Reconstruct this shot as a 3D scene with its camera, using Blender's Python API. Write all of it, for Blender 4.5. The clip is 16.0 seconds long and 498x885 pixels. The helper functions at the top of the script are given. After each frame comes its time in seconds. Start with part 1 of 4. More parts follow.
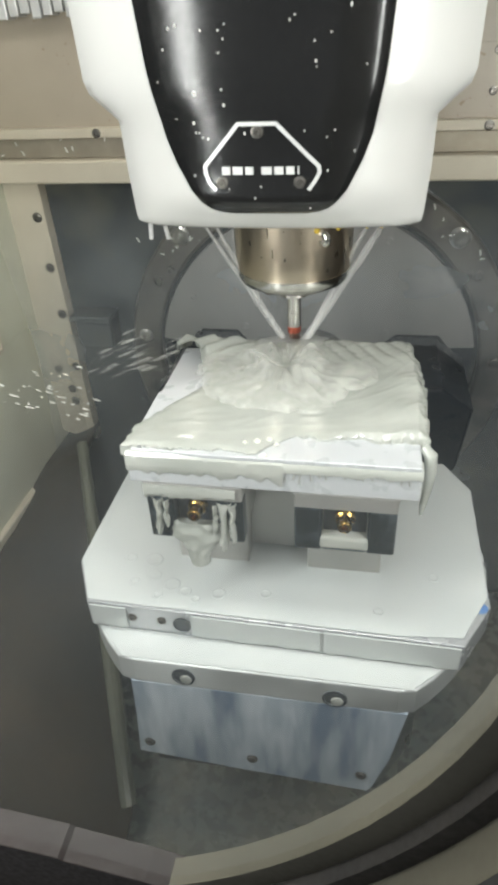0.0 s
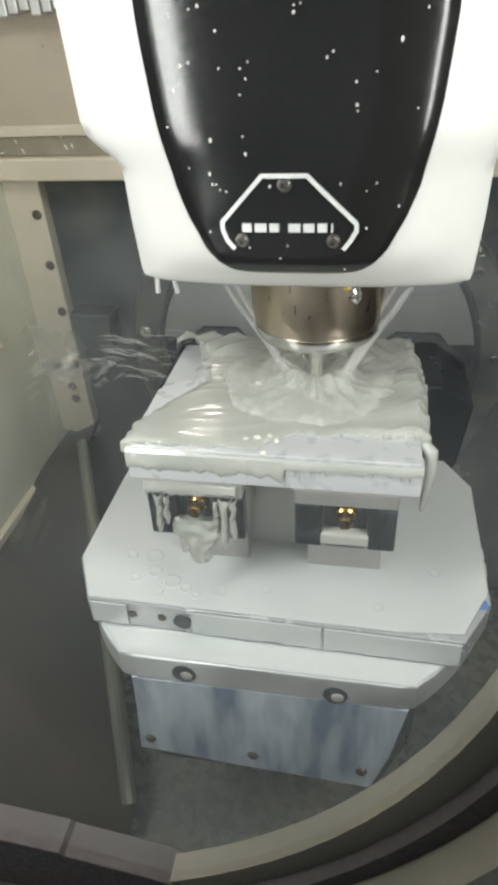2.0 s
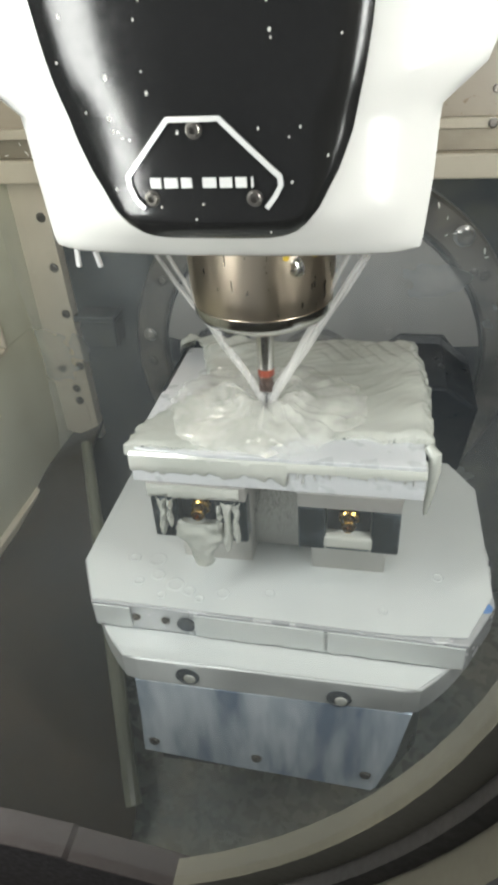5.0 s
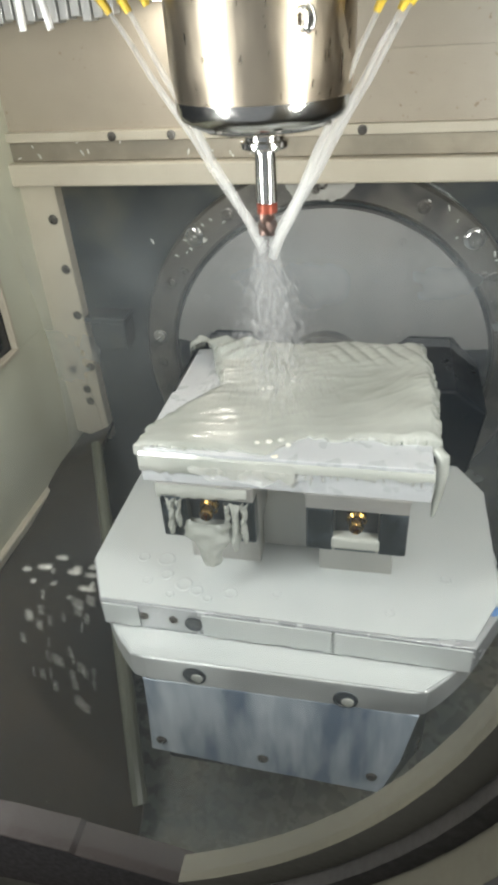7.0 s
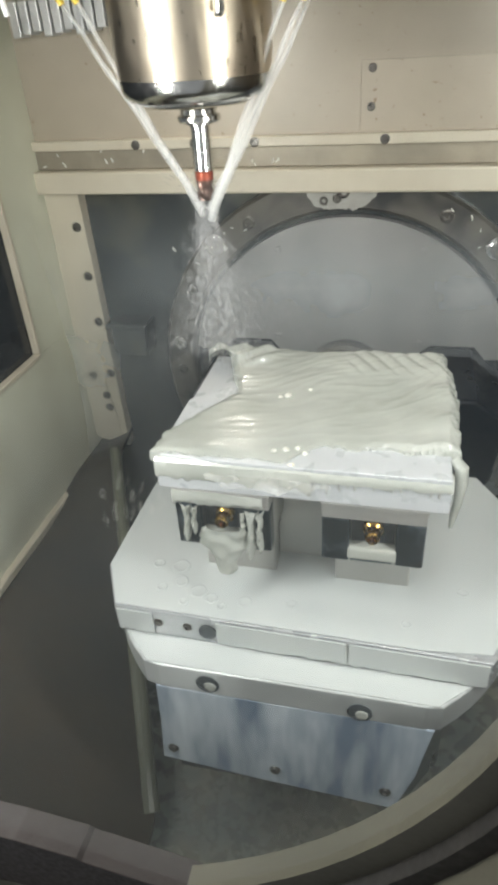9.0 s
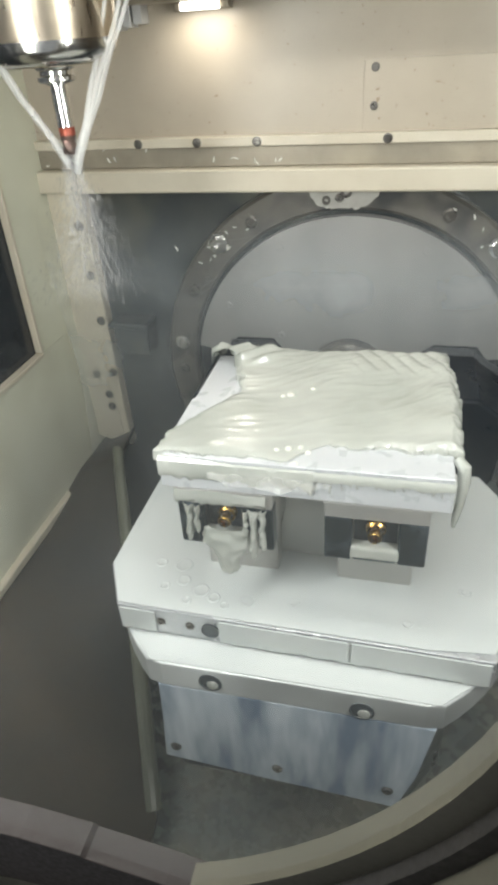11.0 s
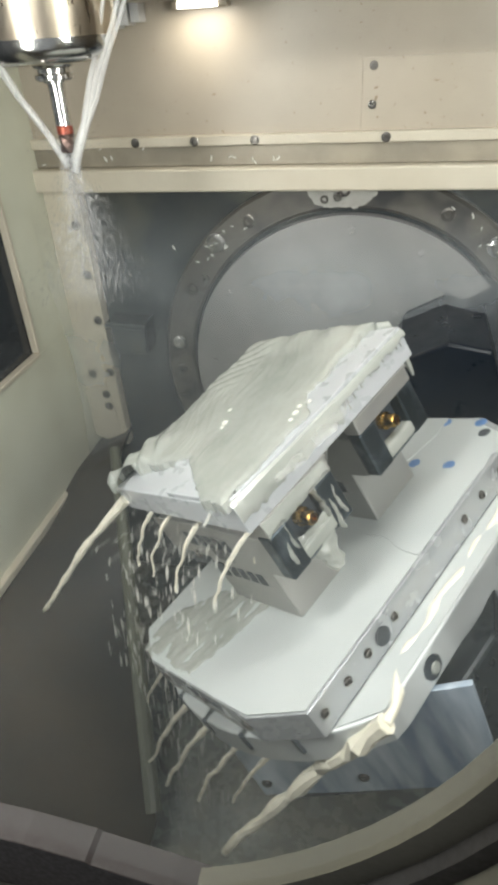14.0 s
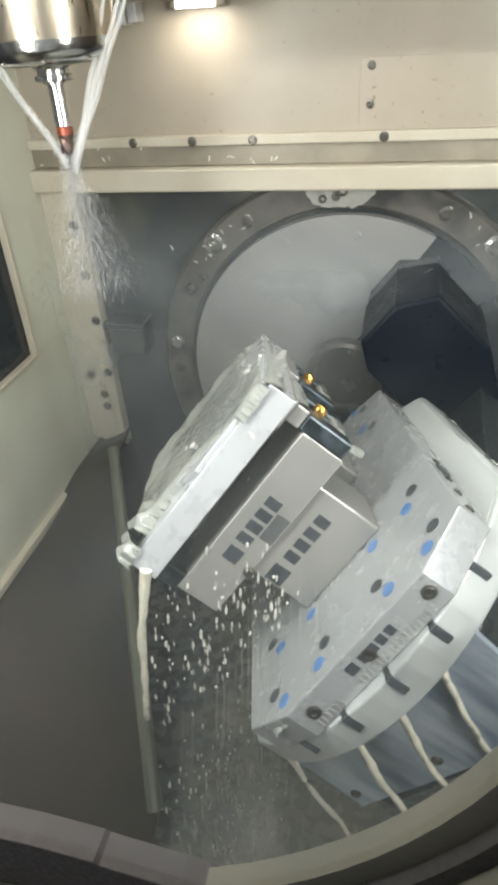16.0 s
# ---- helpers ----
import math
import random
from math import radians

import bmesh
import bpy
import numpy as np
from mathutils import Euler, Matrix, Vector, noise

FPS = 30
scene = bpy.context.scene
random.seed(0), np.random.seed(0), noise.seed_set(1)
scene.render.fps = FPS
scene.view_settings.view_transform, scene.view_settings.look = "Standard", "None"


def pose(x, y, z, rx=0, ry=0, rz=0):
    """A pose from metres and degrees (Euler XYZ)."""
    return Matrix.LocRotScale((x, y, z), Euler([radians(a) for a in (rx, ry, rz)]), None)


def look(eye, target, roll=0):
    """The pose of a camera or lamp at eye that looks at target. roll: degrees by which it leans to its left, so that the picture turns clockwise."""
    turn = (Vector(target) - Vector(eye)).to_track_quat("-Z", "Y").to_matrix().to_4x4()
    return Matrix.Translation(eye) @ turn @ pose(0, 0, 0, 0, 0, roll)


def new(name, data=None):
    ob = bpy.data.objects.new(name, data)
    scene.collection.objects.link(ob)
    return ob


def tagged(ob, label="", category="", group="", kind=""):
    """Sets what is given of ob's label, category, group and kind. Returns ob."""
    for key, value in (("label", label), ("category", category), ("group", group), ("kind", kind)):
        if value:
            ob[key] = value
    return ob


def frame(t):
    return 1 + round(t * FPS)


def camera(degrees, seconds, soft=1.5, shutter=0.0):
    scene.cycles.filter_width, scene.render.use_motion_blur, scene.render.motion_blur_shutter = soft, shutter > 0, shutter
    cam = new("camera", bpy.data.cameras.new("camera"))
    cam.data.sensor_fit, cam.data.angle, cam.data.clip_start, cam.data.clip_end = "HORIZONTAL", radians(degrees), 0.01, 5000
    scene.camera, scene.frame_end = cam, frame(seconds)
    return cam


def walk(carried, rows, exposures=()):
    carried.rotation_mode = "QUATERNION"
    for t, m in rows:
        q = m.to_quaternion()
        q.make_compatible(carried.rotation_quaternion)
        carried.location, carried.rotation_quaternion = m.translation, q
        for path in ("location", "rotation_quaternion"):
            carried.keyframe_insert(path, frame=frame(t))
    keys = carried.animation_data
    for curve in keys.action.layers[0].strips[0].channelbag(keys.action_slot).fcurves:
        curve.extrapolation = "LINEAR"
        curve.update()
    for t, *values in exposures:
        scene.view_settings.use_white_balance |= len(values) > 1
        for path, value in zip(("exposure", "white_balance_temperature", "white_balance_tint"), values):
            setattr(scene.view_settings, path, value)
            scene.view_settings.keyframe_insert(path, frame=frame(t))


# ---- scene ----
# ---------------------------------------------------------------- camera
CAM_ROWS = (
    (0.0, (0.1109, -0.7644, 0.6718), -11.67, -34.24, -3.16),
    (0.5, (0.1113, -0.7647, 0.6696), -11.56, -34.26, -3.24),
    (1.0, (0.1120, -0.7638, 0.6699), -11.62, -34.34, -3.37),
    (1.5, (0.1105, -0.7665, 0.6736), -11.27, -34.36, -3.29),
    (2.0, (0.1108, -0.7656, 0.6694), -11.69, -34.36, -3.25),
    (2.5, (0.1100, -0.7647, 0.6685), -11.91, -34.27, -3.34),
    (3.0, (0.1128, -0.7634, 0.6717), -11.86, -34.28, -3.47),
    (3.5, (0.1118, -0.7598, 0.6713), -12.08, -34.47, -3.57),
    (4.0, (0.1105, -0.7614, 0.6708), -11.98, -34.34, -3.47),
    (6.5, (0.1141, -0.7654, 0.6733), -12.82, -34.23, -3.67),
    (7.0, (0.1139, -0.7677, 0.6731), -13.14, -34.05, -3.69),
    (7.5, (0.1163, -0.7653, 0.6714), -13.76, -33.91, -3.83),
    (8.0, (0.1148, -0.7674, 0.6706), -14.42, -33.36, -3.88),
    (8.5, (0.1161, -0.7656, 0.6707), -14.72, -33.32, -3.89),
    (9.0, (0.1170, -0.7654, 0.6706), -15.16, -33.19, -3.91),
    (11.5, (0.1142, -0.7668, 0.6718), -15.32, -33.29, -3.94),
    (12.0, (0.1095, -0.7632, 0.6704), -15.02, -33.34, -3.86),
    (12.5, (0.1079, -0.7586, 0.6686), -14.94, -33.42, -3.92),
    (13.0, (0.1076, -0.7617, 0.6729), -14.82, -33.47, -3.83),
    (13.5, (0.1083, -0.7635, 0.6706), -14.85, -33.36, -3.89),
    (14.0, (0.1070, -0.7640, 0.6714), -14.76, -33.39, -3.82),
    (14.5, (0.1048, -0.7636, 0.6697), -14.65, -33.39, -3.78),
    (15.0, (0.1044, -0.7616, 0.6752), -14.58, -33.64, -3.79),
    (15.5, (0.1090, -0.7584, 0.6741), -14.76, -33.55, -3.80),
    (16.0, (0.0993, -0.7661, 0.6747), -14.27, -33.55, -3.85),
)


def view_pose(eye, yaw, pitch, roll):
    a, b = radians(yaw), radians(pitch)
    way = Vector((math.sin(a) * math.cos(b), math.cos(a) * math.cos(b), math.sin(b)))
    return look(eye, Vector(eye) + way, roll)


cam = camera(42.11, 16.0, soft=4.0, shutter=0.5)
walk(cam, [(t, view_pose(e, ya, pi, ro)) for t, e, ya, pi, ro in CAM_ROWS], exposures=[(0, 0.09), (4, 0.08), (7, 0.23), (9, 0.24), (12, 0.10), (14.5, 0.10), (16, 0.22)])

# ---------------------------------------------------------------- light
world = bpy.data.worlds.new("workshop")
scene.world = world
world.use_nodes = True
world.node_tree.nodes["Background"].inputs[0].default_value = (0.9, 0.95, 1.0, 1)
world.node_tree.nodes["Background"].inputs[1].default_value = 0.25


def area_lamp(name, m, sx, sy, watts, colour):
    d = bpy.data.lights.new(name, "AREA")
    d.shape, d.size, d.size_y, d.energy, d.color = "RECTANGLE", sx, sy, watts, colour
    ob = new(name, d)
    ob.matrix_world = m
    return ob


LED = (0.955, 1.0, 0.985)
area_lamp("work_light_lamp", look((-0.36, -0.50, 0.62), (-0.02, 0.10, 0.40)), 0.11, 0.66, 4.5, LED)
area_lamp("work_light_lamp", look((0.50, -0.49, 0.62), (0.02, 0.10, 0.40)), 0.09, 0.66, 4.3, LED)
area_lamp("ceiling_light_lamp", look((0.0, -0.10, 1.22), (0.0, 0.0, 0.0)), 0.60, 0.20, 6.5, LED)
area_lamp("wall_light_lamp", look((-0.265, 0.48, 0.682), (-0.265, 0.53, 0.3)), 0.09, 0.03, 0.28, (1.0, 0.95, 0.85))


# ---------------------------------------------------------------- materials
def nodes_of(name):
    m = bpy.data.materials.new(name)
    m.use_nodes = True
    nt = m.node_tree
    return m, nt, nt.nodes["Principled BSDF"]


def noise_ramp(nt, scale, lo, hi, detail=4.0, stretch=(1, 1, 1), rough=0.55):
    tc = nt.nodes.new("ShaderNodeTexCoord")
    mp = nt.nodes.new("ShaderNodeMapping")
    mp.inputs["Scale"].default_value = stretch
    n = nt.nodes.new("ShaderNodeTexNoise")
    n.inputs["Scale"].default_value, n.inputs["Detail"].default_value, n.inputs["Roughness"].default_value = scale, detail, rough
    r = nt.nodes.new("ShaderNodeMapRange")
    r.inputs[1].default_value, r.inputs[2].default_value = lo, hi
    nt.links.new(tc.outputs["Object"], mp.inputs[0])
    nt.links.new(mp.outputs[0], n.inputs[0])
    nt.links.new(n.outputs[0], r.inputs[0])
    return r.outputs[0], n.outputs[0]


def mix_colour(nt, fac, a, b):
    mx = nt.nodes.new("ShaderNodeMix")
    mx.data_type = "RGBA"
    nt.links.new(fac, mx.inputs[0])
    for sock, v in ((mx.inputs[6], a), (mx.inputs[7], b)):
        if isinstance(v, tuple):
            sock.default_value = (*v, 1)
        else:
            nt.links.new(v, sock)
    return mx.outputs[2]


def mix_value(nt, fac, a, b):
    r = nt.nodes.new("ShaderNodeMapRange")
    r.inputs[3].default_value, r.inputs[4].default_value = a, b
    nt.links.new(fac, r.inputs[0])
    return r.outputs[0]


def bump(nt, p, height, strength, dist=0.002):
    b = nt.nodes.new("ShaderNodeBump")
    b.inputs["Strength"].default_value, b.inputs["Distance"].default_value = strength, dist
    nt.links.new(height, b.inputs["Height"])
    nt.links.new(b.outputs[0], p.inputs["Normal"])


def surface(name, a, b, scale=12, lo=0.35, hi=0.65, rough=(0.3, 0.5), metal=0.0, relief=0.15, fine=180, stretch=(1, 1, 1), coat=0.0, dist=0.0006):
    m, nt, p = nodes_of(name)
    f, _ = noise_ramp(nt, scale, lo, hi, 5, stretch)
    g, graw = noise_ramp(nt, fine, 0.3, 0.7, 3, stretch)
    nt.links.new(mix_colour(nt, f, a, b), p.inputs["Base Color"])
    nt.links.new(mix_value(nt, g, *rough), p.inputs["Roughness"])
    p.inputs["Metallic"].default_value = metal
    p.inputs["Coat Weight"].default_value = coat
    bump(nt, p, graw, relief, dist)
    return m


def spotted(name, a, b, spot, scale, lo, hi, rough, metal=0.0):
    """Paint with scattered stains and drops on it."""
    m, nt, p = nodes_of(name)
    f, _ = noise_ramp(nt, 5, 0.35, 0.7, 5)
    s, sraw = noise_ramp(nt, scale, lo, hi, 2)
    base = mix_colour(nt, f, a, b)
    nt.links.new(mix_colour(nt, s, base, spot), p.inputs["Base Color"])
    p.inputs["Roughness"].default_value = rough
    p.inputs["Metallic"].default_value = metal
    bump(nt, p, sraw, 0.2, 0.001)
    return m


def film_metal(name, steel, milk, scale, lo, hi, stretch=(1, 1, 1), rough=(0.28, 0.45), metal=0.9):
    """Bare metal under an uneven film of milky coolant."""
    m, nt, p = nodes_of(name)
    f, fr = noise_ramp(nt, scale, lo, hi, 4, stretch)
    g, gr = noise_ramp(nt, 40, 0.2, 0.8, 2)
    nt.links.new(mix_colour(nt, f, steel, milk), p.inputs["Base Color"])
    nt.links.new(mix_value(nt, f, metal, 0.05), p.inputs["Metallic"])
    nt.links.new(mix_value(nt, g, *rough), p.inputs["Roughness"])
    p.inputs["Coat Weight"].default_value, p.inputs["Coat Roughness"].default_value = 0.25, 0.16
    bump(nt, p, fr, 0.018, 0.002)
    return m


def veil(name, colour, share, scale=0, lo=0.3, hi=0.7, stretch=(1, 1, 1)):
    """Thin water or mist: part of the light goes straight through."""
    m, nt, p = nodes_of(name)
    p.inputs["Base Color"].default_value = (*colour, 1)
    p.inputs["Roughness"].default_value = 0.3
    t = nt.nodes.new("ShaderNodeBsdfTransparent")
    mx = nt.nodes.new("ShaderNodeMixShader")
    tr = nt.nodes.new("ShaderNodeBsdfTranslucent")
    tr.inputs[0].default_value = (*colour, 1)
    half = nt.nodes.new("ShaderNodeMixShader")
    half.inputs[0].default_value = 0.5
    nt.links.new(p.outputs[0], half.inputs[1])
    nt.links.new(tr.outputs[0], half.inputs[2])
    mx.inputs[0].default_value = share
    if scale:
        f, _ = noise_ramp(nt, scale, lo, hi, 4, stretch)
        nt.links.new(mix_value(nt, f, share * 0.15, share), mx.inputs[0])
    nt.links.new(t.outputs[0], mx.inputs[1])
    nt.links.new(half.outputs[0], mx.inputs[2])
    nt.links.new(mx.outputs[0], nt.nodes["Material Output"].inputs[0])
    return m


def fade_up(m, z0, z1):
    """Lets a mist or film thin out towards its upper edge."""
    nt = m.node_tree
    mx = [n for n in nt.nodes if n.type == "MIX_SHADER" and n.outputs[0].links and n.outputs[0].links[0].to_node.type == "OUTPUT_MATERIAL"][0]
    tc, sep, mr, mul = nt.nodes.new("ShaderNodeTexCoord"), nt.nodes.new("ShaderNodeSeparateXYZ"), nt.nodes.new("ShaderNodeMapRange"), nt.nodes.new("ShaderNodeMath")
    mul.operation = "MULTIPLY"
    mr.inputs[1].default_value, mr.inputs[2].default_value, mr.inputs[3].default_value, mr.inputs[4].default_value = z0, z1, 1.0, 0.0
    nt.links.new(tc.outputs["Object"], sep.inputs[0])
    nt.links.new(sep.outputs[2], mr.inputs[0])
    nt.links.new(mx.inputs[0].links[0].from_socket, mul.inputs[0])
    nt.links.new(mr.outputs[0], mul.inputs[1])
    nt.links.new(mul.outputs[0], mx.inputs[0])
    return m


CREAM = spotted("cream_paint", (0.41, 0.36, 0.285), (0.35, 0.305, 0.235), (0.27, 0.21, 0.14), 95, 0.68, 0.72, 0.35)
CREAM_EDGE = surface("cream_edge", (0.56, 0.515, 0.41), (0.50, 0.45, 0.35), 9, rough=(0.3, 0.45))
GREEN_CREAM = surface("pale_green_paint", (0.64, 0.65, 0.53), (0.56, 0.56, 0.44), 6, rough=(0.3, 0.5))
RAIL_GREY = surface("rail_grey", (0.34, 0.30, 0.23), (0.26, 0.23, 0.18), 14, rough=(0.3, 0.5), metal=0.3)
BACK_DARK = spotted("wet_dark_steel", (0.105, 0.112, 0.110), (0.050, 0.064, 0.072), (0.20, 0.195, 0.15), 6, 0.55, 0.80, 0.25, 0.4)
RING_GREY = spotted("ring_brown_grey", (0.150, 0.140, 0.120), (0.095, 0.090, 0.080), (0.05, 0.05, 0.05), 9, 0.50, 0.66, 0.35, 0.3)
DISC_GREY = surface("disc_grey", (0.325, 0.315, 0.30), (0.265, 0.26, 0.25), 8, rough=(0.32, 0.5), metal=0.35, stretch=(1, 1, 0.4))
BLUE_DARK = surface("dark_blue_cast", (0.006, 0.011, 0.019), (0.004, 0.007, 0.012), 6, rough=(0.25, 0.4), metal=0.0, relief=0.02, fine=30)
# brown steel; the blue-black tone paints in the shade low on the chute
FLOOR_BROWN = surface("oily_brown_shaded", (0.046, 0.031, 0.014), (0.012, 0.013, 0.012), 2.2, rough=(0.4, 0.6), metal=0.15)
CHUTE_EDGE = surface("chute_edge_olive", (0.125, 0.130, 0.090), (0.085, 0.090, 0.065), 6, rough=(0.35, 0.5))
CHANNEL = surface("channel_dark", (0.018, 0.025, 0.030), (0.025, 0.030, 0.031), 2, rough=(0.25, 0.4), metal=0.3, relief=0.05, fine=40)
WALL_PALE = surface("flaked_ring_paint", (0.40, 0.39, 0.35), (0.30, 0.29, 0.26), 20, rough=(0.35, 0.5))
FLOOR_DARK = surface("sump_dark", (0.24, 0.225, 0.175), (0.12, 0.14, 0.14), 4, rough=(0.2, 0.35), metal=0.2, relief=0.02, fine=30)
WHITE_HOOD = surface("white_hood_paint", (0.50, 0.50, 0.475), (0.46, 0.46, 0.44), 5, rough=(0.16, 0.24), relief=0.03, coat=0.5)
BLACK_GLOSS = surface("black_gloss", (0.006, 0.006, 0.006), (0.010, 0.010, 0.010), 8, rough=(0.14, 0.22), relief=0.02)
BLUE_DARK.node_tree.nodes["Principled BSDF"].inputs["Specular IOR Level"].default_value = 0.25
BLACK_GLOSS.node_tree.nodes["Principled BSDF"].inputs["Specular IOR Level"].default_value = 0.36
SILVER = surface("silver_print", (0.62, 0.62, 0.60), (0.55, 0.55, 0.54), 20, rough=(0.3, 0.4), metal=0.3)
BRONZE = surface("bronze_steel", (0.60, 0.52, 0.41), (0.50, 0.43, 0.33), 10, rough=(0.26, 0.38), metal=1.0, stretch=(1, 1, 0.2), relief=0.05)
STEEL = surface("bright_steel", (0.66, 0.65, 0.62), (0.55, 0.54, 0.52), 30, rough=(0.14, 0.26), metal=1.0, relief=0.05)
CARBIDE = surface("carbide", (0.16, 0.10, 0.08), (0.10, 0.07, 0.06), 40, rough=(0.25, 0.4), metal=0.9)
RED_BAND = surface("red_band", (0.30, 0.07, 0.04), (0.22, 0.05, 0.03), 40, rough=(0.25, 0.4), metal=0.5)
YELLOW = surface("yellow_plastic", (0.72, 0.50, 0.05), (0.60, 0.42, 0.05), 40, rough=(0.3, 0.45))
MILK_PLATE = surface("wet_plate_steel", (0.44, 0.455, 0.46), (0.42, 0.435, 0.445), 1.5, rough=(0.26, 0.28), metal=0.35, relief=0.0, fine=30)
FILM = surface("milk_film", (0.52, 0.545, 0.53), (0.47, 0.50, 0.49), 6, rough=(0.10, 0.22), relief=0.1, fine=30)
MILK_TABLE = film_metal("milky_table", (0.44, 0.46, 0.46), (0.58, 0.61, 0.60), 5, 0.2, 0.6)
BLUE_STEEL = film_metal("streaked_steel", (0.20, 0.27, 0.37), (0.60, 0.67, 0.72), 20, 0.36, 0.66, (1, 1, 0.20), (0.3, 0.45), 0.35)
VISE_DARK = film_metal("vise_dark_steel", (0.050, 0.068, 0.080), (0.16, 0.20, 0.23), 30, 0.55, 0.9)
VISE_STEEL = surface("vise_steel", (0.44, 0.43, 0.40), (0.36, 0.36, 0.34), 7, rough=(0.3, 0.45), metal=0.55, relief=0.05)
ALU = film_metal("wet_aluminium", (0.46, 0.475, 0.485), (0.50, 0.52, 0.53), 3, 0.2, 0.8, (1, 1, 1), (0.26, 0.30), 0.15)
GOLD = surface("brass", (0.62, 0.38, 0.10), (0.50, 0.30, 0.08), 60, rough=(0.2, 0.3), metal=1.0)
BLUE_CAP = surface("blue_cap", (0.10, 0.22, 0.46), (0.07, 0.16, 0.36), 40, rough=(0.3, 0.4))
HOLE_DARK = surface("hole_dark", (0.05, 0.06, 0.07), (0.03, 0.035, 0.04), 40, rough=(0.3, 0.5))
BOLT = surface("bolt_steel", (0.20, 0.19, 0.17), (0.12, 0.11, 0.10), 60, rough=(0.25, 0.4), metal=0.9)
RUBBER = surface("black_rubber", (0.018, 0.016, 0.014), (0.03, 0.026, 0.022), 30, rough=(0.5, 0.7))
REDDISH = surface("reddish_sill", (0.020, 0.012, 0.010), (0.013, 0.009, 0.008), 4, rough=(0.5, 0.7))
GLASS_DARK = surface("dark_side_glass", (0.03, 0.035, 0.04), (0.02, 0.022, 0.026), 3, rough=(0.08, 0.15))
FOAM = surface("coolant_foam", (0.39, 0.40, 0.365), (0.30, 0.315, 0.285), 11, lo=0.34, hi=0.70, rough=(0.10, 0.26), relief=0.10, fine=90, dist=0.001, coat=0.35)
JET = veil("jet_water", (0.97, 0.97, 0.95), 0.38, 30, 0.2, 0.55, (1, 1, 0.15))
MIST = veil("mist", (1.0, 1.0, 1.0), 0.11)
SPLASH = veil("whipped_coolant", (0.93, 0.93, 0.88), 0.55, 16, 0.25, 0.75)
HAZE = veil("hazy_glass", (0.90, 0.95, 0.93), 0.008, 3, 0.2, 0.7)
# haze of the room, put on the lower glass to lift the dark tones
LOW_HAZE = fade_up(veil("haze_on_glass", (0.88, 0.94, 0.93), 0.125, 4, 0.0, 0.75, (1, 1, 0.35)), 0.50, 0.575)
FOG = fade_up(veil("hanging_mist", (0.86, 0.93, 0.97), 0.34, 3.5, 0.25, 0.7), 0.22, 0.37)
# cream of door and window frame; the dim light is put into this colour
FRAME_DIM = surface("dimmed_frame_cream", (0.125, 0.115, 0.085), (0.09, 0.084, 0.062), 5, rough=(0.35, 0.5))
DROP = veil("drop_water", (0.95, 0.94, 0.88), 0.85)
POUR = surface("pouring_coolant", (0.86, 0.82, 0.68), (0.78, 0.74, 0.60), 40, rough=(0.2, 0.35), relief=0.3, fine=80, dist=0.002)
LAMP_FACE, _nt, _p = nodes_of("lamp_face")
_p.inputs["Emission Color"].default_value = (1, 0.95, 0.86, 1)
_p.inputs["Emission Strength"].default_value = 8


# ---------------------------------------------------------------- mesh tools
def finish(name, bm, mat, parent=None, smooth=False):
    me = bpy.data.meshes.new(name)
    bmesh.ops.recalc_face_normals(bm, faces=bm.faces)
    if smooth:
        for f in bm.faces:
            f.smooth = True
        for e in bm.edges:
            e.smooth = len(e.link_faces) == 2 and e.calc_face_angle(0) < radians(38)
    bm.to_mesh(me)
    bm.free()
    me.materials.append(mat)
    ob = new(name, me)
    ob.parent = parent
    return ob


def part(name, bm, mat, parent, label="", smooth=False):
    return tagged(finish(name, bm, mat, parent, smooth), label)


def thing(name, label, category, group="", kind=""):
    return tagged(new(name), label, category, group, kind)


def box(x0, x1, y0, y1, z0, z1, bevel=0.0, bm=None, seg=2):
    bm = bm or bmesh.new()
    r = bmesh.ops.create_cube(bm, size=1)
    vs = r["verts"]
    for v in vs:
        v.co = Vector(((x0 + x1) / 2 + v.co.x * (x1 - x0), (y0 + y1) / 2 + v.co.y * (y1 - y0), (z0 + z1) / 2 + v.co.z * (z1 - z0)))
    if bevel:
        es = list({e for v in vs for e in v.link_edges})
        bmesh.ops.bevel(bm, geom=es, offset=bevel, segments=seg, affect="EDGES", profile=0.5)
    return bm


def prism(points, z0, z1, bevel=0.0, bm=None, axis="z"):
    """Extrudes a flat outline; axis y stands it upright, with points as (x, z)."""
    bm = bm or bmesh.new()
    if axis == "z":
        vs = [bm.verts.new((a, b, z0)) for a, b in points]
        up = Vector((0, 0, z1 - z0))
    elif axis == "y":
        vs = [bm.verts.new((a, z0, b)) for a, b in points]
        up = Vector((0, z1 - z0, 0))
    else:
        vs = [bm.verts.new((z0, a, b)) for a, b in points]
        up = Vector((z1 - z0, 0, 0))
    f = bm.faces.new(vs)
    r = bmesh.ops.extrude_face_region(bm, geom=[f])
    top = [g for g in r["geom"] if isinstance(g, bmesh.types.BMVert)]
    bmesh.ops.translate(bm, verts=top, vec=up)
    if bevel:
        tops = set(top)
        es = [e for e in bm.edges if (e.verts[0] in tops) == (e.verts[1] in tops)]
        bmesh.ops.bevel(bm, geom=es, offset=bevel, segments=2, affect="EDGES", profile=0.5)
    return bm


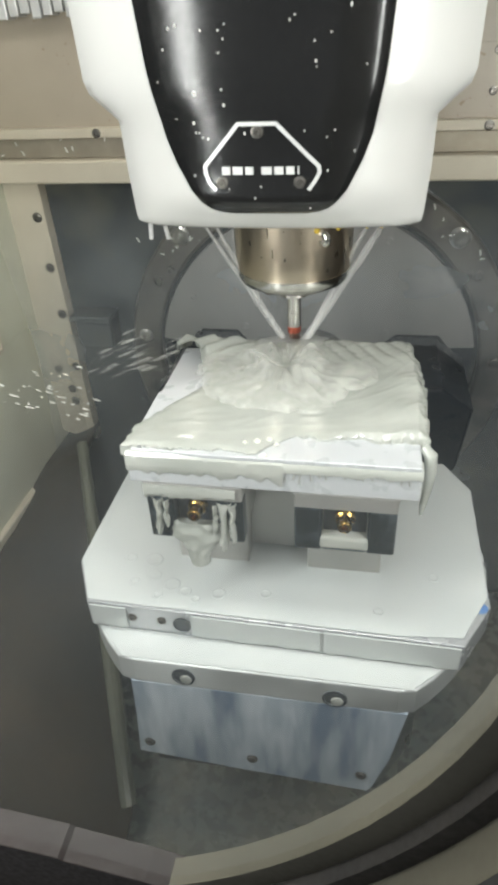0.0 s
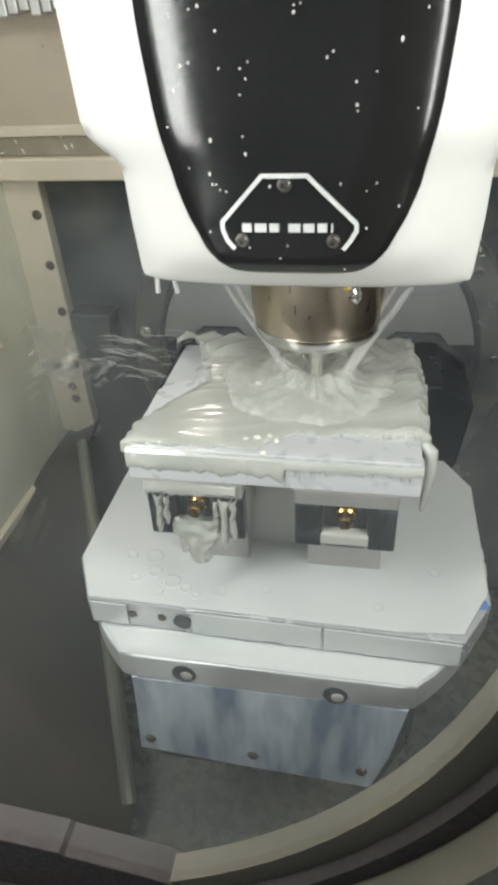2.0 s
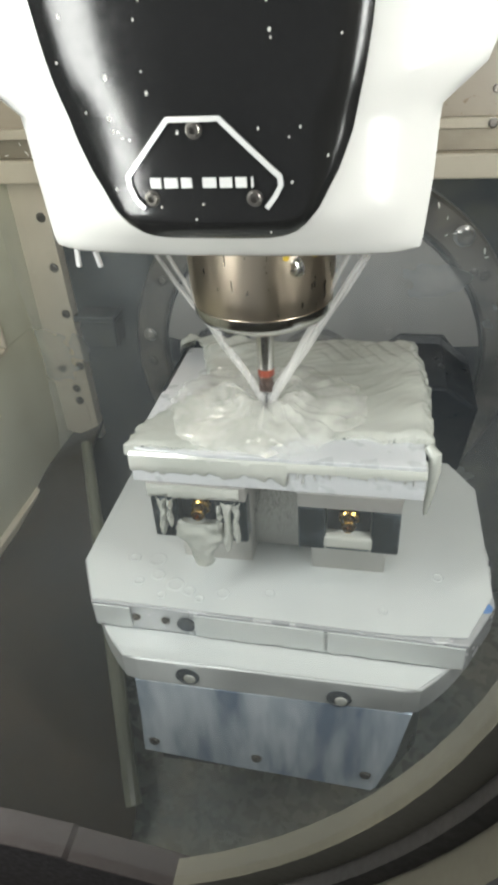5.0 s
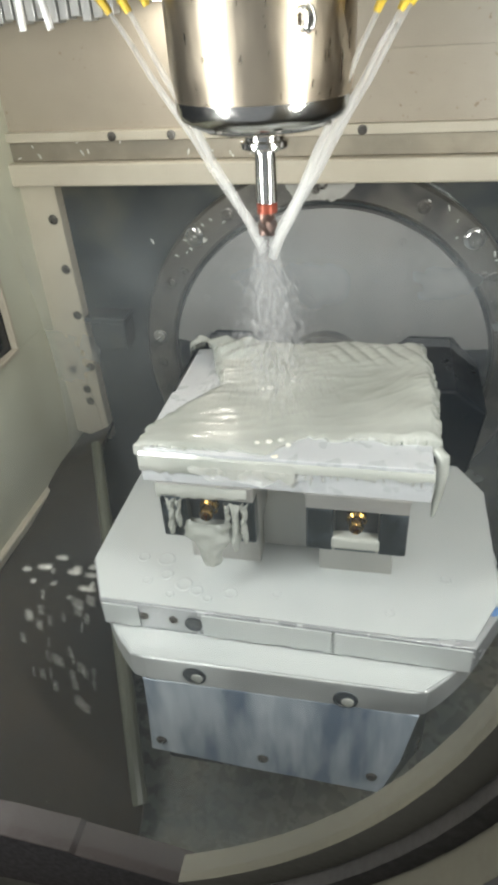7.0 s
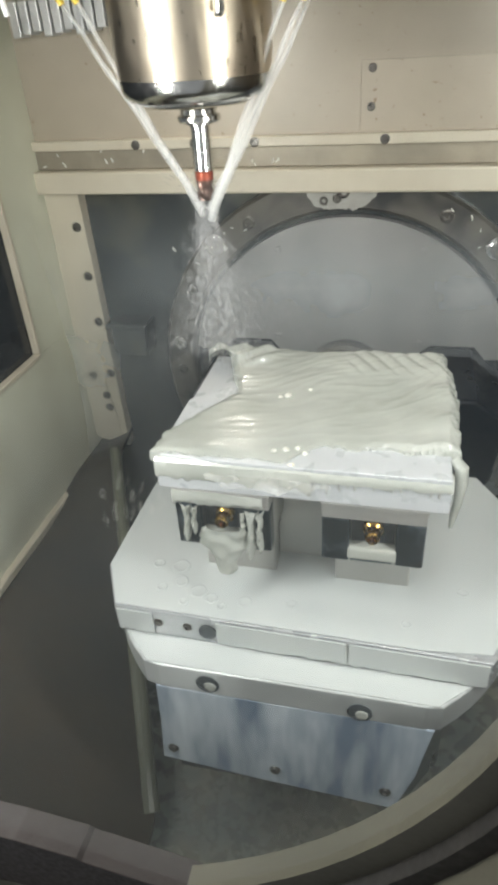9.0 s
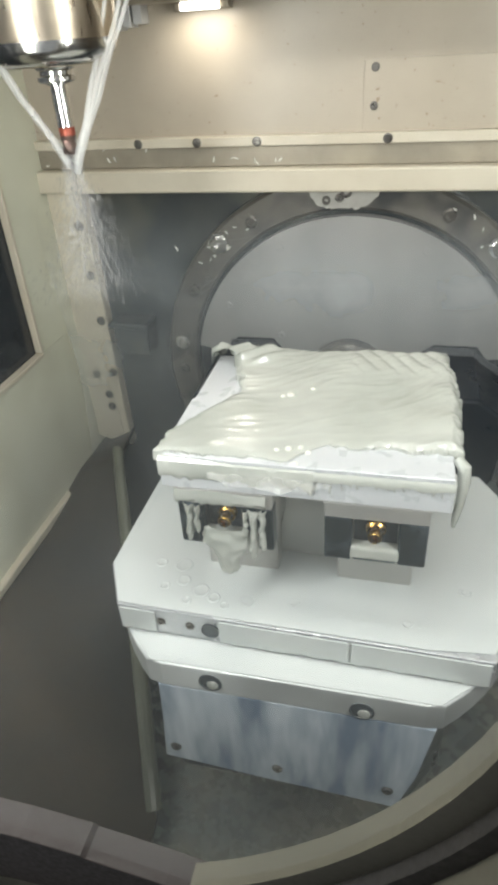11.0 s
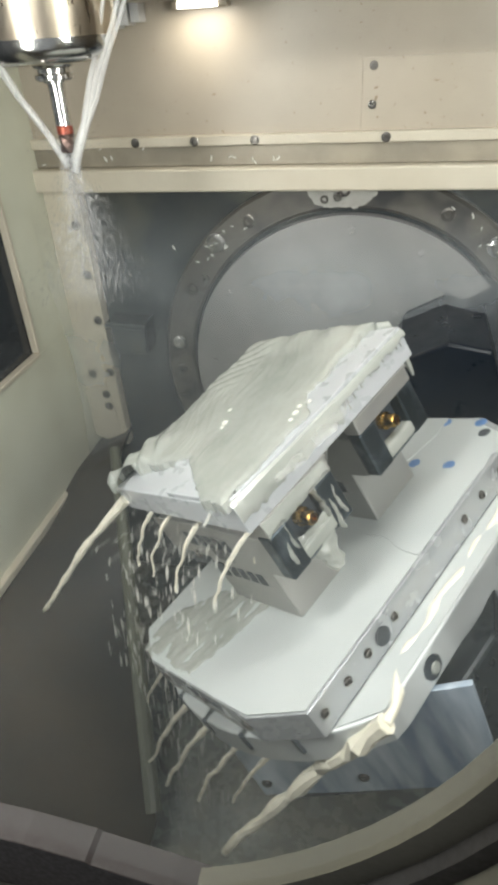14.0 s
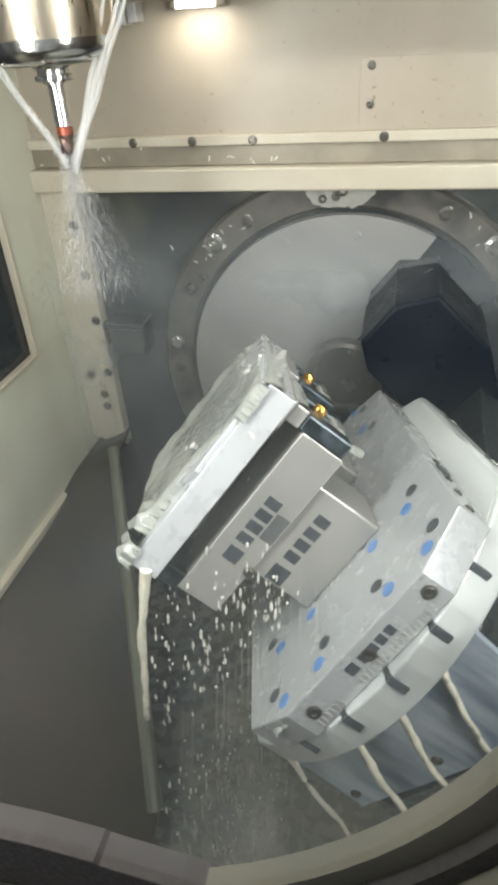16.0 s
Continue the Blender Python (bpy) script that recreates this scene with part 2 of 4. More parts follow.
def lathe(profile, n=40, bm=None, m=None):
    """Turns (radius, height) pairs round z."""
    bm = bm or bmesh.new()
    m = m or Matrix.Identity(4)
    rings = []
    for r, z in profile:
        rings.append([bm.verts.new(m @ Vector((r * math.cos(2 * math.pi * i / n), r * math.sin(2 * math.pi * i / n), z))) for i in range(n)])
    for a, b in zip(rings, rings[1:]):
        for i in range(n):
            bm.faces.new((a[i], a[(i + 1) % n], b[(i + 1) % n], b[i]))
    bm.faces.new(rings[0][::-1])
    bm.faces.new(rings[-1])
    return bm


def tube(points, radii, n=8, bm=None):
    """A closed tube through points, with a radius at each."""
    bm = bm or bmesh.new()
    rings = []
    for i, p in enumerate(points):
        a, b = Vector(points[max(i - 1, 0)]), Vector(points[min(i + 1, len(points) - 1)])
        q = (b - a).to_track_quat("Z", "X")
        rings.append([bm.verts.new(Vector(p) + q @ Vector((radii[i] * math.cos(2 * math.pi * k / n), radii[i] * math.sin(2 * math.pi * k / n), 0))) for k in range(n)])
    for a, b in zip(rings, rings[1:]):
        for k in range(n):
            bm.faces.new((a[k], a[(k + 1) % n], b[(k + 1) % n], b[k]))
    bm.faces.new(rings[0][::-1])
    bm.faces.new(rings[-1])
    return bm


def bolt_mesh(r=0.008, h=0.006, m=None, bm=None):
    """A socket-head screw: a rounded head with a recessed socket."""
    return lathe([(r * 1.25, 0), (r * 1.25, h * 0.25), (r, h * 0.3), (r, h * 0.85), (r * 0.85, h), (r * 0.5, h), (r * 0.45, h * 0.35)], 16, bm, m)


def facing_front(x, y, z):
    return Matrix.Translation((x, y, z)) @ Matrix.Rotation(radians(90), 4, "X")


# ---------------------------------------------------------------- the machine room
def structure(name, bm, mat, label, smooth=False):
    ob = tagged(finish(name, bm, mat, None, smooth), label, "", "", "structure")
    return ob


# back wall: dark lower part, rail and cream upper part
wall_back = structure("wall_back", box(-0.75, 0.75, 0.56, 0.60, -0.75, 0.40), BACK_DARK, "wet dark steel back wall of the machine")
upper = structure("wall_back_upper", box(-0.75, 0.75, 0.537, 0.60, 0.478, 1.25), CREAM, "cream painted upper back wall with coolant stains")
rail_1 = structure("trim_rail_dark", box(-0.75, 0.75, 0.530, 0.60, 0.4315, 0.4675, 0.002), RAIL_GREY, "dark grey guide rail groove across the back")
rail_2 = structure("trim_rail_lower", box(-0.75, 0.75, 0.505, 0.60, 0.388, 0.431, 0.004), CREAM_EDGE, "cream lower rail cover with a rounded edge")
rail_3 = structure("trim_rail_upper", box(-0.75, 0.75, 0.522, 0.60, 0.468, 0.486, 0.002), CREAM_EDGE, "cream ledge above the guide rail")
cover = thing("access_panel", "cream access panel screwed on the back wall", "panel")
part("panel_sheet", box(0.012, 0.60, 0.5335, 0.5375, 0.486, 0.600, 0.001), CREAM, cover)
for px, pz in ((0.031, 0.588), (0.031, 0.528), (0.30, 0.588), (0.30, 0.528)):
    part("screw", bolt_mesh(0.006, 0.003, facing_front(px, 0.5335, pz)), BOLT, cover)
for px in (-0.42, -0.30, -0.182, 0.0587, 0.30):
    s = thing("rail_screw", "steel screw in the rail ledge", "screw", "rail screws")
    part("head", bolt_mesh(0.007, 0.004, facing_front(px, 0.522, 0.4765)), BOLT, s)

# left wall with a side window, and the screwed corner strip
structure("wall_left_lower", box(-0.70, -0.645, -0.75, 0.56, -0.256, 0.088), GREEN_CREAM, "pale greenish cream left wall panel")
structure("wall_left_rear", box(-0.70, -0.645, 0.366, 0.56, 0.0885, 1.25), GREEN_CREAM, "pale cream left wall beside the window")
structure("wall_left_lip", box(-0.70, -0.630, -0.75, 0.537, -0.275, -0.2562, 0.003), CREAM_EDGE, "pale lower lip of the left wall")
structure("wall_left_below", box(-0.75, -0.70, -0.75, 0.56, -0.75, 1.25), FLOOR_DARK, "dark outer left wall")
side = tagged(new("window_1"), "dark side window with a pale frame in the left wall", "", "", "structure")
part("pane", box(-0.664, -0.658, -0.75, 0.366, 0.0885, 1.25), GLASS_DARK, side, "dark glass pane")
part("sill", box(-0.657, -0.641, -0.75, 0.368, 0.082, 0.092, 0.002), CREAM_EDGE, side)
part("frame", box(-0.657, -0.641, 0.3605, 0.3695, 0.0925, 1.25, 0.002), CREAM_EDGE, side)
strip = thing("corner_strip", "cream sheet-metal corner strip with a row of dark screws", "panel")
part("sheet", prism([(-0.655, 0.3875), (-0.567, 0.3875), (-0.556, -0.244), (-0.632, -0.228), (-0.655, -0.216)], 0.528, 0.5595, 0.0015, None, "y"), CREAM_EDGE, strip)
part("doubler_plate", prism([(-0.648, -0.060), (-0.5985, -0.060), (-0.588, -0.070), (-0.5745, -0.150), (-0.572, -0.215), (-0.640, -0.205)], 0.5255, 0.5279, 0.0008, None, "y"), CREAM_EDGE, strip, "thin cream doubler plate")
for px, pz in ((-0.584, 0.3167), (-0.580, 0.208), (-0.576, 0.100), (-0.570, -0.034), (-0.6175, -0.0425), (-0.591, -0.0955), (-0.5895, -0.1295)):
    part("screw", bolt_mesh(0.0085, 0.004, facing_front(px, 0.528 if pz > -0.06 else 0.5255, pz)), BOLT, strip)

structure("wall_right", box(0.62, 0.68, -0.75, 0.60, -0.75, 1.25), FLOOR_BROWN, "dark right wall of the machine")
structure("ceiling", box(-0.75, 0.68, -0.75, 0.60, 1.25, 1.30), CREAM, "cream machine ceiling")
structure("floor", box(-0.75, 0.68, -0.75, 0.60, -0.78, -0.70), FLOOR_DARK, "dark wet sump floor")
# sloped chute on the left, its pale edge
bm = bmesh.new()
rows = []
inner_edge = ((0.56, -0.556, -0.205), (0.40, -0.520, -0.18), (0.11, -0.398, -0.385), (-0.19, -0.275, -0.60), (-0.62, -0.255, -0.66))
for k in range(49):
    y = 0.56 - 1.18 * k / 48
    for (ya, xa, za), (yb, xb, zb) in zip(inner_edge, inner_edge[1:]):
        if yb <= y + 1e-6:
            u = (y - ya) / (yb - ya)
            xe, ze = xa + (xb - xa) * u, za + (zb - za) * u
            break
    row = []
    for i in range(25):
        u = i / 24
        row.append(bm.verts.new((-0.70 + (xe + 0.70) * u, y, -0.262 + (ze + 0.262) * (0.55 * u + 0.45 * u * u))))
    rows.append(row)
for a, b in zip(rows, rows[1:]):
    for i in range(24):
        bm.faces.new((a[i], a[i + 1], b[i + 1], b[i]))
r = bmesh.ops.extrude_face_region(bm, geom=list(bm.faces))
bmesh.ops.translate(bm, verts=[g for g in r["geom"] if isinstance(g, bmesh.types.BMVert)], vec=(0, 0, -0.012))
structure("floor_chute", bm, FLOOR_BROWN, "oily brown sloped chip chute with blue-black shade in its colour", True)
edge = tube([(-0.530, 0.40, -0.168), (-0.408, 0.11, -0.38), (-0.285, -0.19, -0.595)], [0.012, 0.016, 0.019], 12)
structure("floor_chute_edge", edge, CHUTE_EDGE, "pale upturned edge of the chip chute")

# ring round the swivel disc, fixed to the back wall
ringthing = thing("bearing_ring", "brown-grey steel bearing ring with bolts on the back wall", "ring")
bm = bmesh.new()
N = 96
loops = []
for r, y in ((0.350, 0.562), (0.350, 0.538), (0.356, 0.532), (0.412, 0.532), (0.418, 0.538), (0.418, 0.562)):
    loops.append([bm.verts.new((r * math.cos(2 * math.pi * i / N), y, r * math.sin(2 * math.pi * i / N))) for i in range(N)])
for a, b in zip(loops, loops[1:] + loops[:1]):
    for i in range(N):
        bm.faces.new((a[i], a[(i + 1) % N], b[(i + 1) % N], b[i]))
part("ring", bm, RING_GREY, ringthing, smooth=True)
for a in range(12):
    an = radians(2 + 30 * a)
    part("bolt", bolt_mesh(0.011, 0.006, facing_front(0.384 * math.cos(an), 0.533, 0.384 * math.sin(an))), BOLT, ringthing)
patch = []
for k in range(40):
    u = k / 39
    patch.append((-0.084 + 0.132 * u, 0.3515 + 0.026 * (2 * u - 1) ** 4 + 0.006 * noise.noise(Vector((u * 16, 3.3, 0))) + 0.003 * noise.noise(Vector((u * 45, 1.3, 0)))))
part("bare_patch", prism([(0.050, 0.3872), (-0.086, 0.3872)] + patch, 0.5292, 0.5318, 0.0, None, "y"), WALL_PALE, ringthing, "pale flaked patch on the ring")
for an, r, size in ((134.6, 0.395, 0.017), (145.9, 0.369, 0.008), (98, 0.372, 0.008), (94, 0.374, 0.007), (45, 0.395, 0.017), (34, 0.369, 0.008), (172, 0.385, 0.013)):
    an = radians(an)
    part("bolt", bolt_mesh(size, 0.007, facing_front(r * math.cos(an), 0.5318 if size > 0.0075 else 0.5290, r * math.sin(an))), STEEL if size > 0.012 else BOLT, ringthing)
bracket = thing("wall_bracket", "dark steel bracket on the back wall", "bracket")
part("plate", box(-0.535, -0.452, 0.50, 0.56, 0.03, 0.0945, 0.004), BACK_DARK, bracket)
part("cap", box(-0.545, -0.448, 0.495, 0.558, 0.095, 0.108, 0.003), BACK_DARK, bracket)

def chip(at, turn, size, seed):
    """A small curl that serves as a wet glint on the steel."""
    bm = bmesh.new()
    rr = random.Random(seed)
    bend = rr.uniform(0.5, 1.4)
    rows = []
    for k in range(5):
        a = bend * (k / 4 - 0.5)
        rows.append([bm.verts.new((size * (math.sin(a) / bend * 2), size * (w * 0.30) * (1 - 0.4 * abs(k - 2) / 2), size * (1 - math.cos(a)))) for w in (-1, 1)])
    for a, b in zip(rows, rows[1:]):
        bm.faces.new((a[0], a[1], b[1], b[0]))
    r = bmesh.ops.extrude_face_region(bm, geom=list(bm.faces))
    bmesh.ops.translate(bm, verts=[g for g in r["geom"] if isinstance(g, bmesh.types.BMVert)], vec=(0, 0, size * 0.08))
    bmesh.ops.transform(bm, matrix=Matrix.Translation(at) @ Matrix.Rotation(radians(90), 4, "X") @ Matrix.Rotation(turn, 4, "Z") @ Matrix.Rotation(rr.uniform(-0.5, 0.5), 4, "X"), verts=bm.verts)
    return bm


# glints of drops on rail, ring and wall, drawn as white curls
rnd = random.Random(31)
for k in range(48):
    if k < 16:
        at = (rnd.choice((-0.60, -0.50, -0.45, -0.22, -0.20, -0.16)) + rnd.gauss(0, 0.035), 0.528, rnd.uniform(0.436, 0.466))
    elif k < 36:
        a = radians(rnd.choice((128, 122, 136, 141, 52, 40)) + rnd.gauss(0, 4))
        r = rnd.uniform(0.372, 0.410)
        at = (r * math.cos(a), 0.5300, r * math.sin(a))
        if at[2] > 0.375:
            continue
    else:
        at = (rnd.uniform(-0.53, 0.45), 0.5575, rnd.uniform(-0.15, 0.36))
        if math.hypot(at[0], at[2]) < 0.43:
            continue
    sliver = thing("glint_curl", "tiny white curl painted as a wet glint on the steel", "chip", "metal chips")
    part("curl", chip(at, rnd.uniform(0, 6.28), rnd.uniform(0.003, 0.0062), k), DROP, sliver, smooth=True)

mist = thing("hanging_mist", "thin coolant mist hanging before the back wall", "mist", "", "stuff")
bm = bmesh.new()
rows = [[bm.verts.new((-0.64 + 1.26 * i / 20, 0.470 - 0.02 * math.sin(i * 0.9 + k), -0.60 + 0.97 * k / 8)) for i in range(21)] for k in range(9)]
for a, b in zip(rows, rows[1:]):
    for i in range(20):
        bm.faces.new((a[i], a[i + 1], b[i + 1], b[i]))
tagged(part("veil", bm, FOG, mist, smooth=True), kind="stuff")

# front door with its round-cornered window
def rounded(cx, cz, hw, hh, r, wide=None, n=22):
    """A rectangle with round corners; wide: the radius of the lower corner on the hinge side."""
    pts = []
    for k, (sx, sz) in enumerate(((1, 1), (-1, 1), (-1, -1), (1, -1))):
        q = wide if wide and k == 3 else r
        for i in range(n + 1):
            a = radians(90 * k + 90 * i / n)
            pts.append((cx + sx * (hw - q) + q * math.cos(a), cz + sz * (hh - q) + q * math.sin(a)))
    return pts


def band(outer, inner, y0, y1):
    bm = bmesh.new()
    n = len(outer)
    o0, o1 = [[bm.verts.new((a, y, b)) for a, b in outer] for y in (y0, y1)]
    i0, i1 = [[bm.verts.new((a, y, b)) for a, b in inner] for y in (y0, y1)]
    for i in range(n):
        j = (i + 1) % n
        bm.faces.new((o0[i], o0[j], i0[j], i0[i])), bm.faces.new((o1[i], o1[j], i1[j], i1[i]))
        bm.faces.new((o0[i], o0[j], o1[j], o1[i])), bm.faces.new((i0[i], i0[j], i1[j], i1[i]))
    return bm


WC = (-0.114, 0.560, 0.314, 0.512)
inner = rounded(*WC, 0.15, 0.448)
seal = rounded(WC[0], WC[1], WC[2] + 0.020, WC[3] + 0.020, 0.17, 0.468)
outer = rounded(WC[0], WC[1], WC[2] + 0.034, WC[3] + 0.034, 0.184, 0.482)
far = rounded(-0.035, 0.25, 0.715, 1.0, 0.02)
door = tagged(new("door_1"), "machine door with a round-cornered viewing window", "", "", "structure")
part("window_frame", band(seal, inner, -0.565, -0.545), FRAME_DIM, door, "cream window frame, its dimness put into the colour", True)
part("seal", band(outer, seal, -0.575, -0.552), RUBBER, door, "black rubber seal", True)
part("door_panel", band(far, outer, -0.60, -0.57), FRAME_DIM, door, "cream door panel, darkened in its colour", True)
part("sill", prism([(-0.44, 0.150), (-0.15, 0.1425), (-0.098, 0.136), (-0.094, 0.1325), (-0.030, 0.1205), (-0.004, 0.113), (-0.035, 0.092), (-0.12, 0.06), (-0.44, 0.06)], -0.5672, -0.541, 0.0008, None, "y"), REDDISH, door, "reddish brown lower sill")

glass = bmesh.new()
glass.faces.new([glass.verts.new((a, -0.560, b)) for a, b in inner])
pane = part("pane", glass, HAZE, door, "window pane hazed by coolant mist")
pane.visible_shadow = False
# added veil sheet behind the pane, in place of mist deeper inside
run = bmesh.new()
top_edge = [(-0.40 + 0.58 * i / 40, 0.572 + 0.012 * noise.noise(Vector((i * 0.35, 0.5, 0)))) for i in range(41)]
low_edge = [p for p in inner if p[1] < 0.55]
run.faces.new([run.verts.new((a, -0.5585, b)) for a, b in top_edge[::-1] + low_edge])
wet = part("haze_sheet", run, LOW_HAZE, door, "added haze veil on the lower pane that lifts the darks")
wet.visible_shadow = False

# lamps of the machine
for lx, tx in ((-0.36, -0.02), (0.50, 0.02)):
    lamp = thing("work_light", "upright LED work light in the door corner", "lamp", "work lights")
    m = look((lx, -0.50 if lx < 0 else -0.49, 0.62), (tx, 0.10, 0.40))
    part("housing", box(-0.055, 0.055, -0.35, 0.35, 0.012, 0.05, 0.004), CREAM_EDGE, lamp)
    part("lens", box(-0.045, 0.045, -0.33, 0.33, 0.004, 0.011), LAMP_FACE, lamp, "glowing lens")
    lamp.matrix_world = m
lamp = thing("ceiling_light", "wide LED light under the ceiling", "lamp")
part("housing", box(-0.31, 0.31, -0.21, 0.01, 1.232, 1.2495, 0.004), CREAM_EDGE, lamp)
part("lens", box(-0.30, 0.30, -0.20, 0.0, 1.224, 1.2315), LAMP_FACE, lamp, "glowing lens")
ledge = thing("ceiling_cover", "brown-grey sliding cover above the back wall", "cover")
part("edge", box(-0.40, 0.62, 0.43, 0.5365, 0.700, 0.73, 0.004), RAIL_GREY, ledge)
lamp = thing("wall_light", "short LED strip under the sliding cover", "lamp")
part("housing", box(-0.315, -0.215, 0.505, 0.5362, 0.686, 0.6995, 0.003), RAIL_GREY, lamp)
part("lens", box(-0.300, -0.232, 0.499, 0.5045, 0.687, 0.6985), LAMP_FACE, lamp, "glowing lens")
comb = thing("wiper_strip", "row of white plastic wiper blocks on the upper wall", "wiper")
for k in range(12):
    part("block", box(-0.62 + 0.021 * k, -0.603 + 0.021 * k, 0.500, 0.536, 0.664 + 0.004 * (k % 3), 0.72, 0.002), SILVER, comb)

# ---------------------------------------------------------------- swivel cradle (turns about the front-to-back axis)
cradle = thing("swivel_cradle", "cast swivel cradle with a grey disc at the back wall", "machine table")
R = 0.340
prof = []
for i in range(49):
    a = radians(9 + 162 * i / 48)
    prof.append((R * math.cos(a), R * math.sin(a)))
prof += [(-0.30, 0.045), (-0.268, 0.048), (-0.245, 0.078), (-0.165, 0.078), (-0.125, 0.030), (0.10, 0.030), (0.135, 0.045), (0.175, 0.078), (0.262, 0.078), (0.285, 0.050)]
part("swivel_disc", prism(prof, 0.522, 0.545, 0.0, None, "y"), DISC_GREY, cradle, "pale grey half-round cover disc with notches")
part("disc_body", prism([(0.338 * math.cos(2 * math.pi * i / 72), 0.338 * math.sin(2 * math.pi * i / 72)) for i in range(72)], 0.5455, 0.559, 0, None, "y"), BLUE_DARK, cradle, "dark wet disc body")
part("hub", lathe([(0.085, 0), (0.085, 0.03), (0.078, 0.036), (0.066, 0.036), (0.062, 0.028)], 48, None, facing_front(0.0, 0.5205, 0.0)), RING_GREY, cradle, "round grey hub", True)
for a, r in ((35, .30), (62, .31), (118, .31), (150, .30), (28, .17), (150, .17)):
    part("screw", bolt_mesh(0.008, 0.003, facing_front(r * math.cos(radians(a)), 0.522, r * math.sin(radians(a)))), DISC_GREY, cradle)
# arm from the disc to the table bearing
arm = prism([(-0.285, 0.045), (-0.255, 0.075), (-0.165, 0.075), (-0.130, 0.03), (-0.115, -0.09), (0.115, -0.09), (0.130, 0.03), (0.165, 0.075), (0.255, 0.075), (0.315, 0.03), (0.30, -0.10), (0.20, -0.25), (-0.20, -0.25), (-0.30, -0.10)], 0.30, 0.521, 0.006, None, "y")
part("arm", arm, BLUE_DARK, cradle, "dark blue cast arm")
part("bearing_housing", lathe([(0.20, -0.26), (0.222, -0.25), (0.222, -0.118), (0.215, -0.111)], 64, None, Matrix.Translation((0.010, 0, 0))), MILK_TABLE, cradle, "round bearing housing", True)
part("base", prism([(-0.175, -0.231), (0.165, -0.231), (0.22, -0.15), (0.24, 0.32), (-0.24, 0.32), (-0.20, -0.15)], -0.33, -0.14, 0.006), CHANNEL, cradle, "dark blue-black cradle base")
fp = part("front_plate", prism([(-0.198, -0.291), (-0.05, -0.303), (0.153, -0.314), (0.160, -0.302), (0.180, -0.225), (0.196, -0.1105), (-0.186, -0.1105), (-0.190, -0.190)], -0.242, -0.233, 0.0015, None, "y"), BLUE_STEEL, cradle, "bluish steel cover plate streaked with coolant")
for px, pz in ((-0.1775, -0.260), (-0.0186, -0.268), (0.1425, -0.2705)):
    part("screw", bolt_mesh(0.0068, 0.004, facing_front(px, -0.2425, pz)), BOLT, fp)

# ---------------------------------------------------------------- rotary table, clamping plate, vises, workpiece
ZT = -0.0127
rotary = thing("rotary_table", "round steel rotary table with slots, wet with coolant", "machine table")
pts = []
for i in range(73):
    a = 2 * math.pi * i / 72
    px, py = 0.312 * math.cos(a), 0.312 * math.sin(a)
    if abs(py) > 0.243:
        py = math.copysign(0.243, py)
        px = math.copysign(min(abs(px), 0.1957), px)
    if not pts or (Vector(pts[-1]) - Vector((px, py))).length > 0.004:
        pts.append((px, py))
pts = pts[:-1] if (Vector(pts[0]) - Vector(pts[-1])).length < 0.004 else pts
part("table_disc", prism([(a - 0.008, b) for a, b in pts], -0.097, -0.0485, 0.003), MILK_TABLE, rotary, "slotted steel disc with flat front")
for px, pz in ((-0.1165, -0.0735), (0.0895, -0.0805)):
    hole = part("bore", lathe([(0.0165, 0), (0.0165, 0.0015), (0.0150, 0.0012), (0.0145, 0.0004)], 28, None, facing_front(px, -0.2432, pz)), HOLE_DARK, rotary, "dark counterbored hole")
    part("coolant_plug", lathe([(0.0085, 0), (0.0080, 0.0014), (0.005, 0.0022), (0.001, 0.0024)], 20, None, facing_front(px + 0.003, -0.2436, pz - 0.005)), FOAM, hole, "milky coolant standing in the hole", True)
for py in (-0.15, -0.075, 0.0, 0.075, 0.15):
    for sx in (-1, 1):
        xx = math.sqrt(0.312 ** 2 - py ** 2) - 0.008 * sx
        b = box(min(sx * (xx + 0.002), sx * (xx - 0.05)), max(sx * (xx + 0.002), sx * (xx - 0.05)), py - 0.0055, py + 0.0055, -0.076, -0.0485, 0.001)
        part("slot_end", b, HOLE_DARK, rotary, "dark slot end")

plate = thing("clamping_plate", "octagonal steel clamping plate with blue plugs, filmed with coolant", "plate")
OCT = [(-0.262, -0.193), (0.248, -0.202), (0.288, -0.132), (0.288, 0.122), (0.250, 0.190), (-0.263, 0.189), (-0.302, 0.120), (-0.302, -0.117)]
part("slab", prism(OCT, -0.048, 0.0, 0.002), MILK_PLATE, plate)
for gx in (-0.249, -0.145, 0.145, 0.249):
    for gy, dy in ((-0.154, 0.019), (-0.056, -0.014), (0.041, 0.015), (0.139, -0.017)):
        part("bore", lathe([(0.0098, 0), (0.0098, 0.0006), (0.006, 0.0004)], 18, None, Matrix.Translation((gx, gy, 0.0))), HOLE_DARK, plate, "dark bore")
        part("plug", lathe([(0.0098, 0), (0.0098, 0.0006), (0.006, 0.0008)], 18, None, Matrix.Translation((gx + math.copysign(0.025, gx), gy + dy, 0.0))), BLUE_CAP, plate, "blue plastic plug")


def front_edge(x):
    return -0.193 - 0.009 * (x + 0.262) / 0.51


for x in (-0.245, -0.198, -0.155, -0.095, 0.085, 0.135, 0.19):
    part("edge_screw", bolt_mesh(0.0055, 0.003, facing_front(x, front_edge(x), -0.022)), BOLT, plate)
for py in (-0.103, -0.003, 0.096):
    part("edge_screw", bolt_mesh(0.0075, 0.003, Matrix.Translation((-0.302, py, -0.022)) @ Matrix.Rotation(radians(-90), 4, "Y")), BOLT, plate)
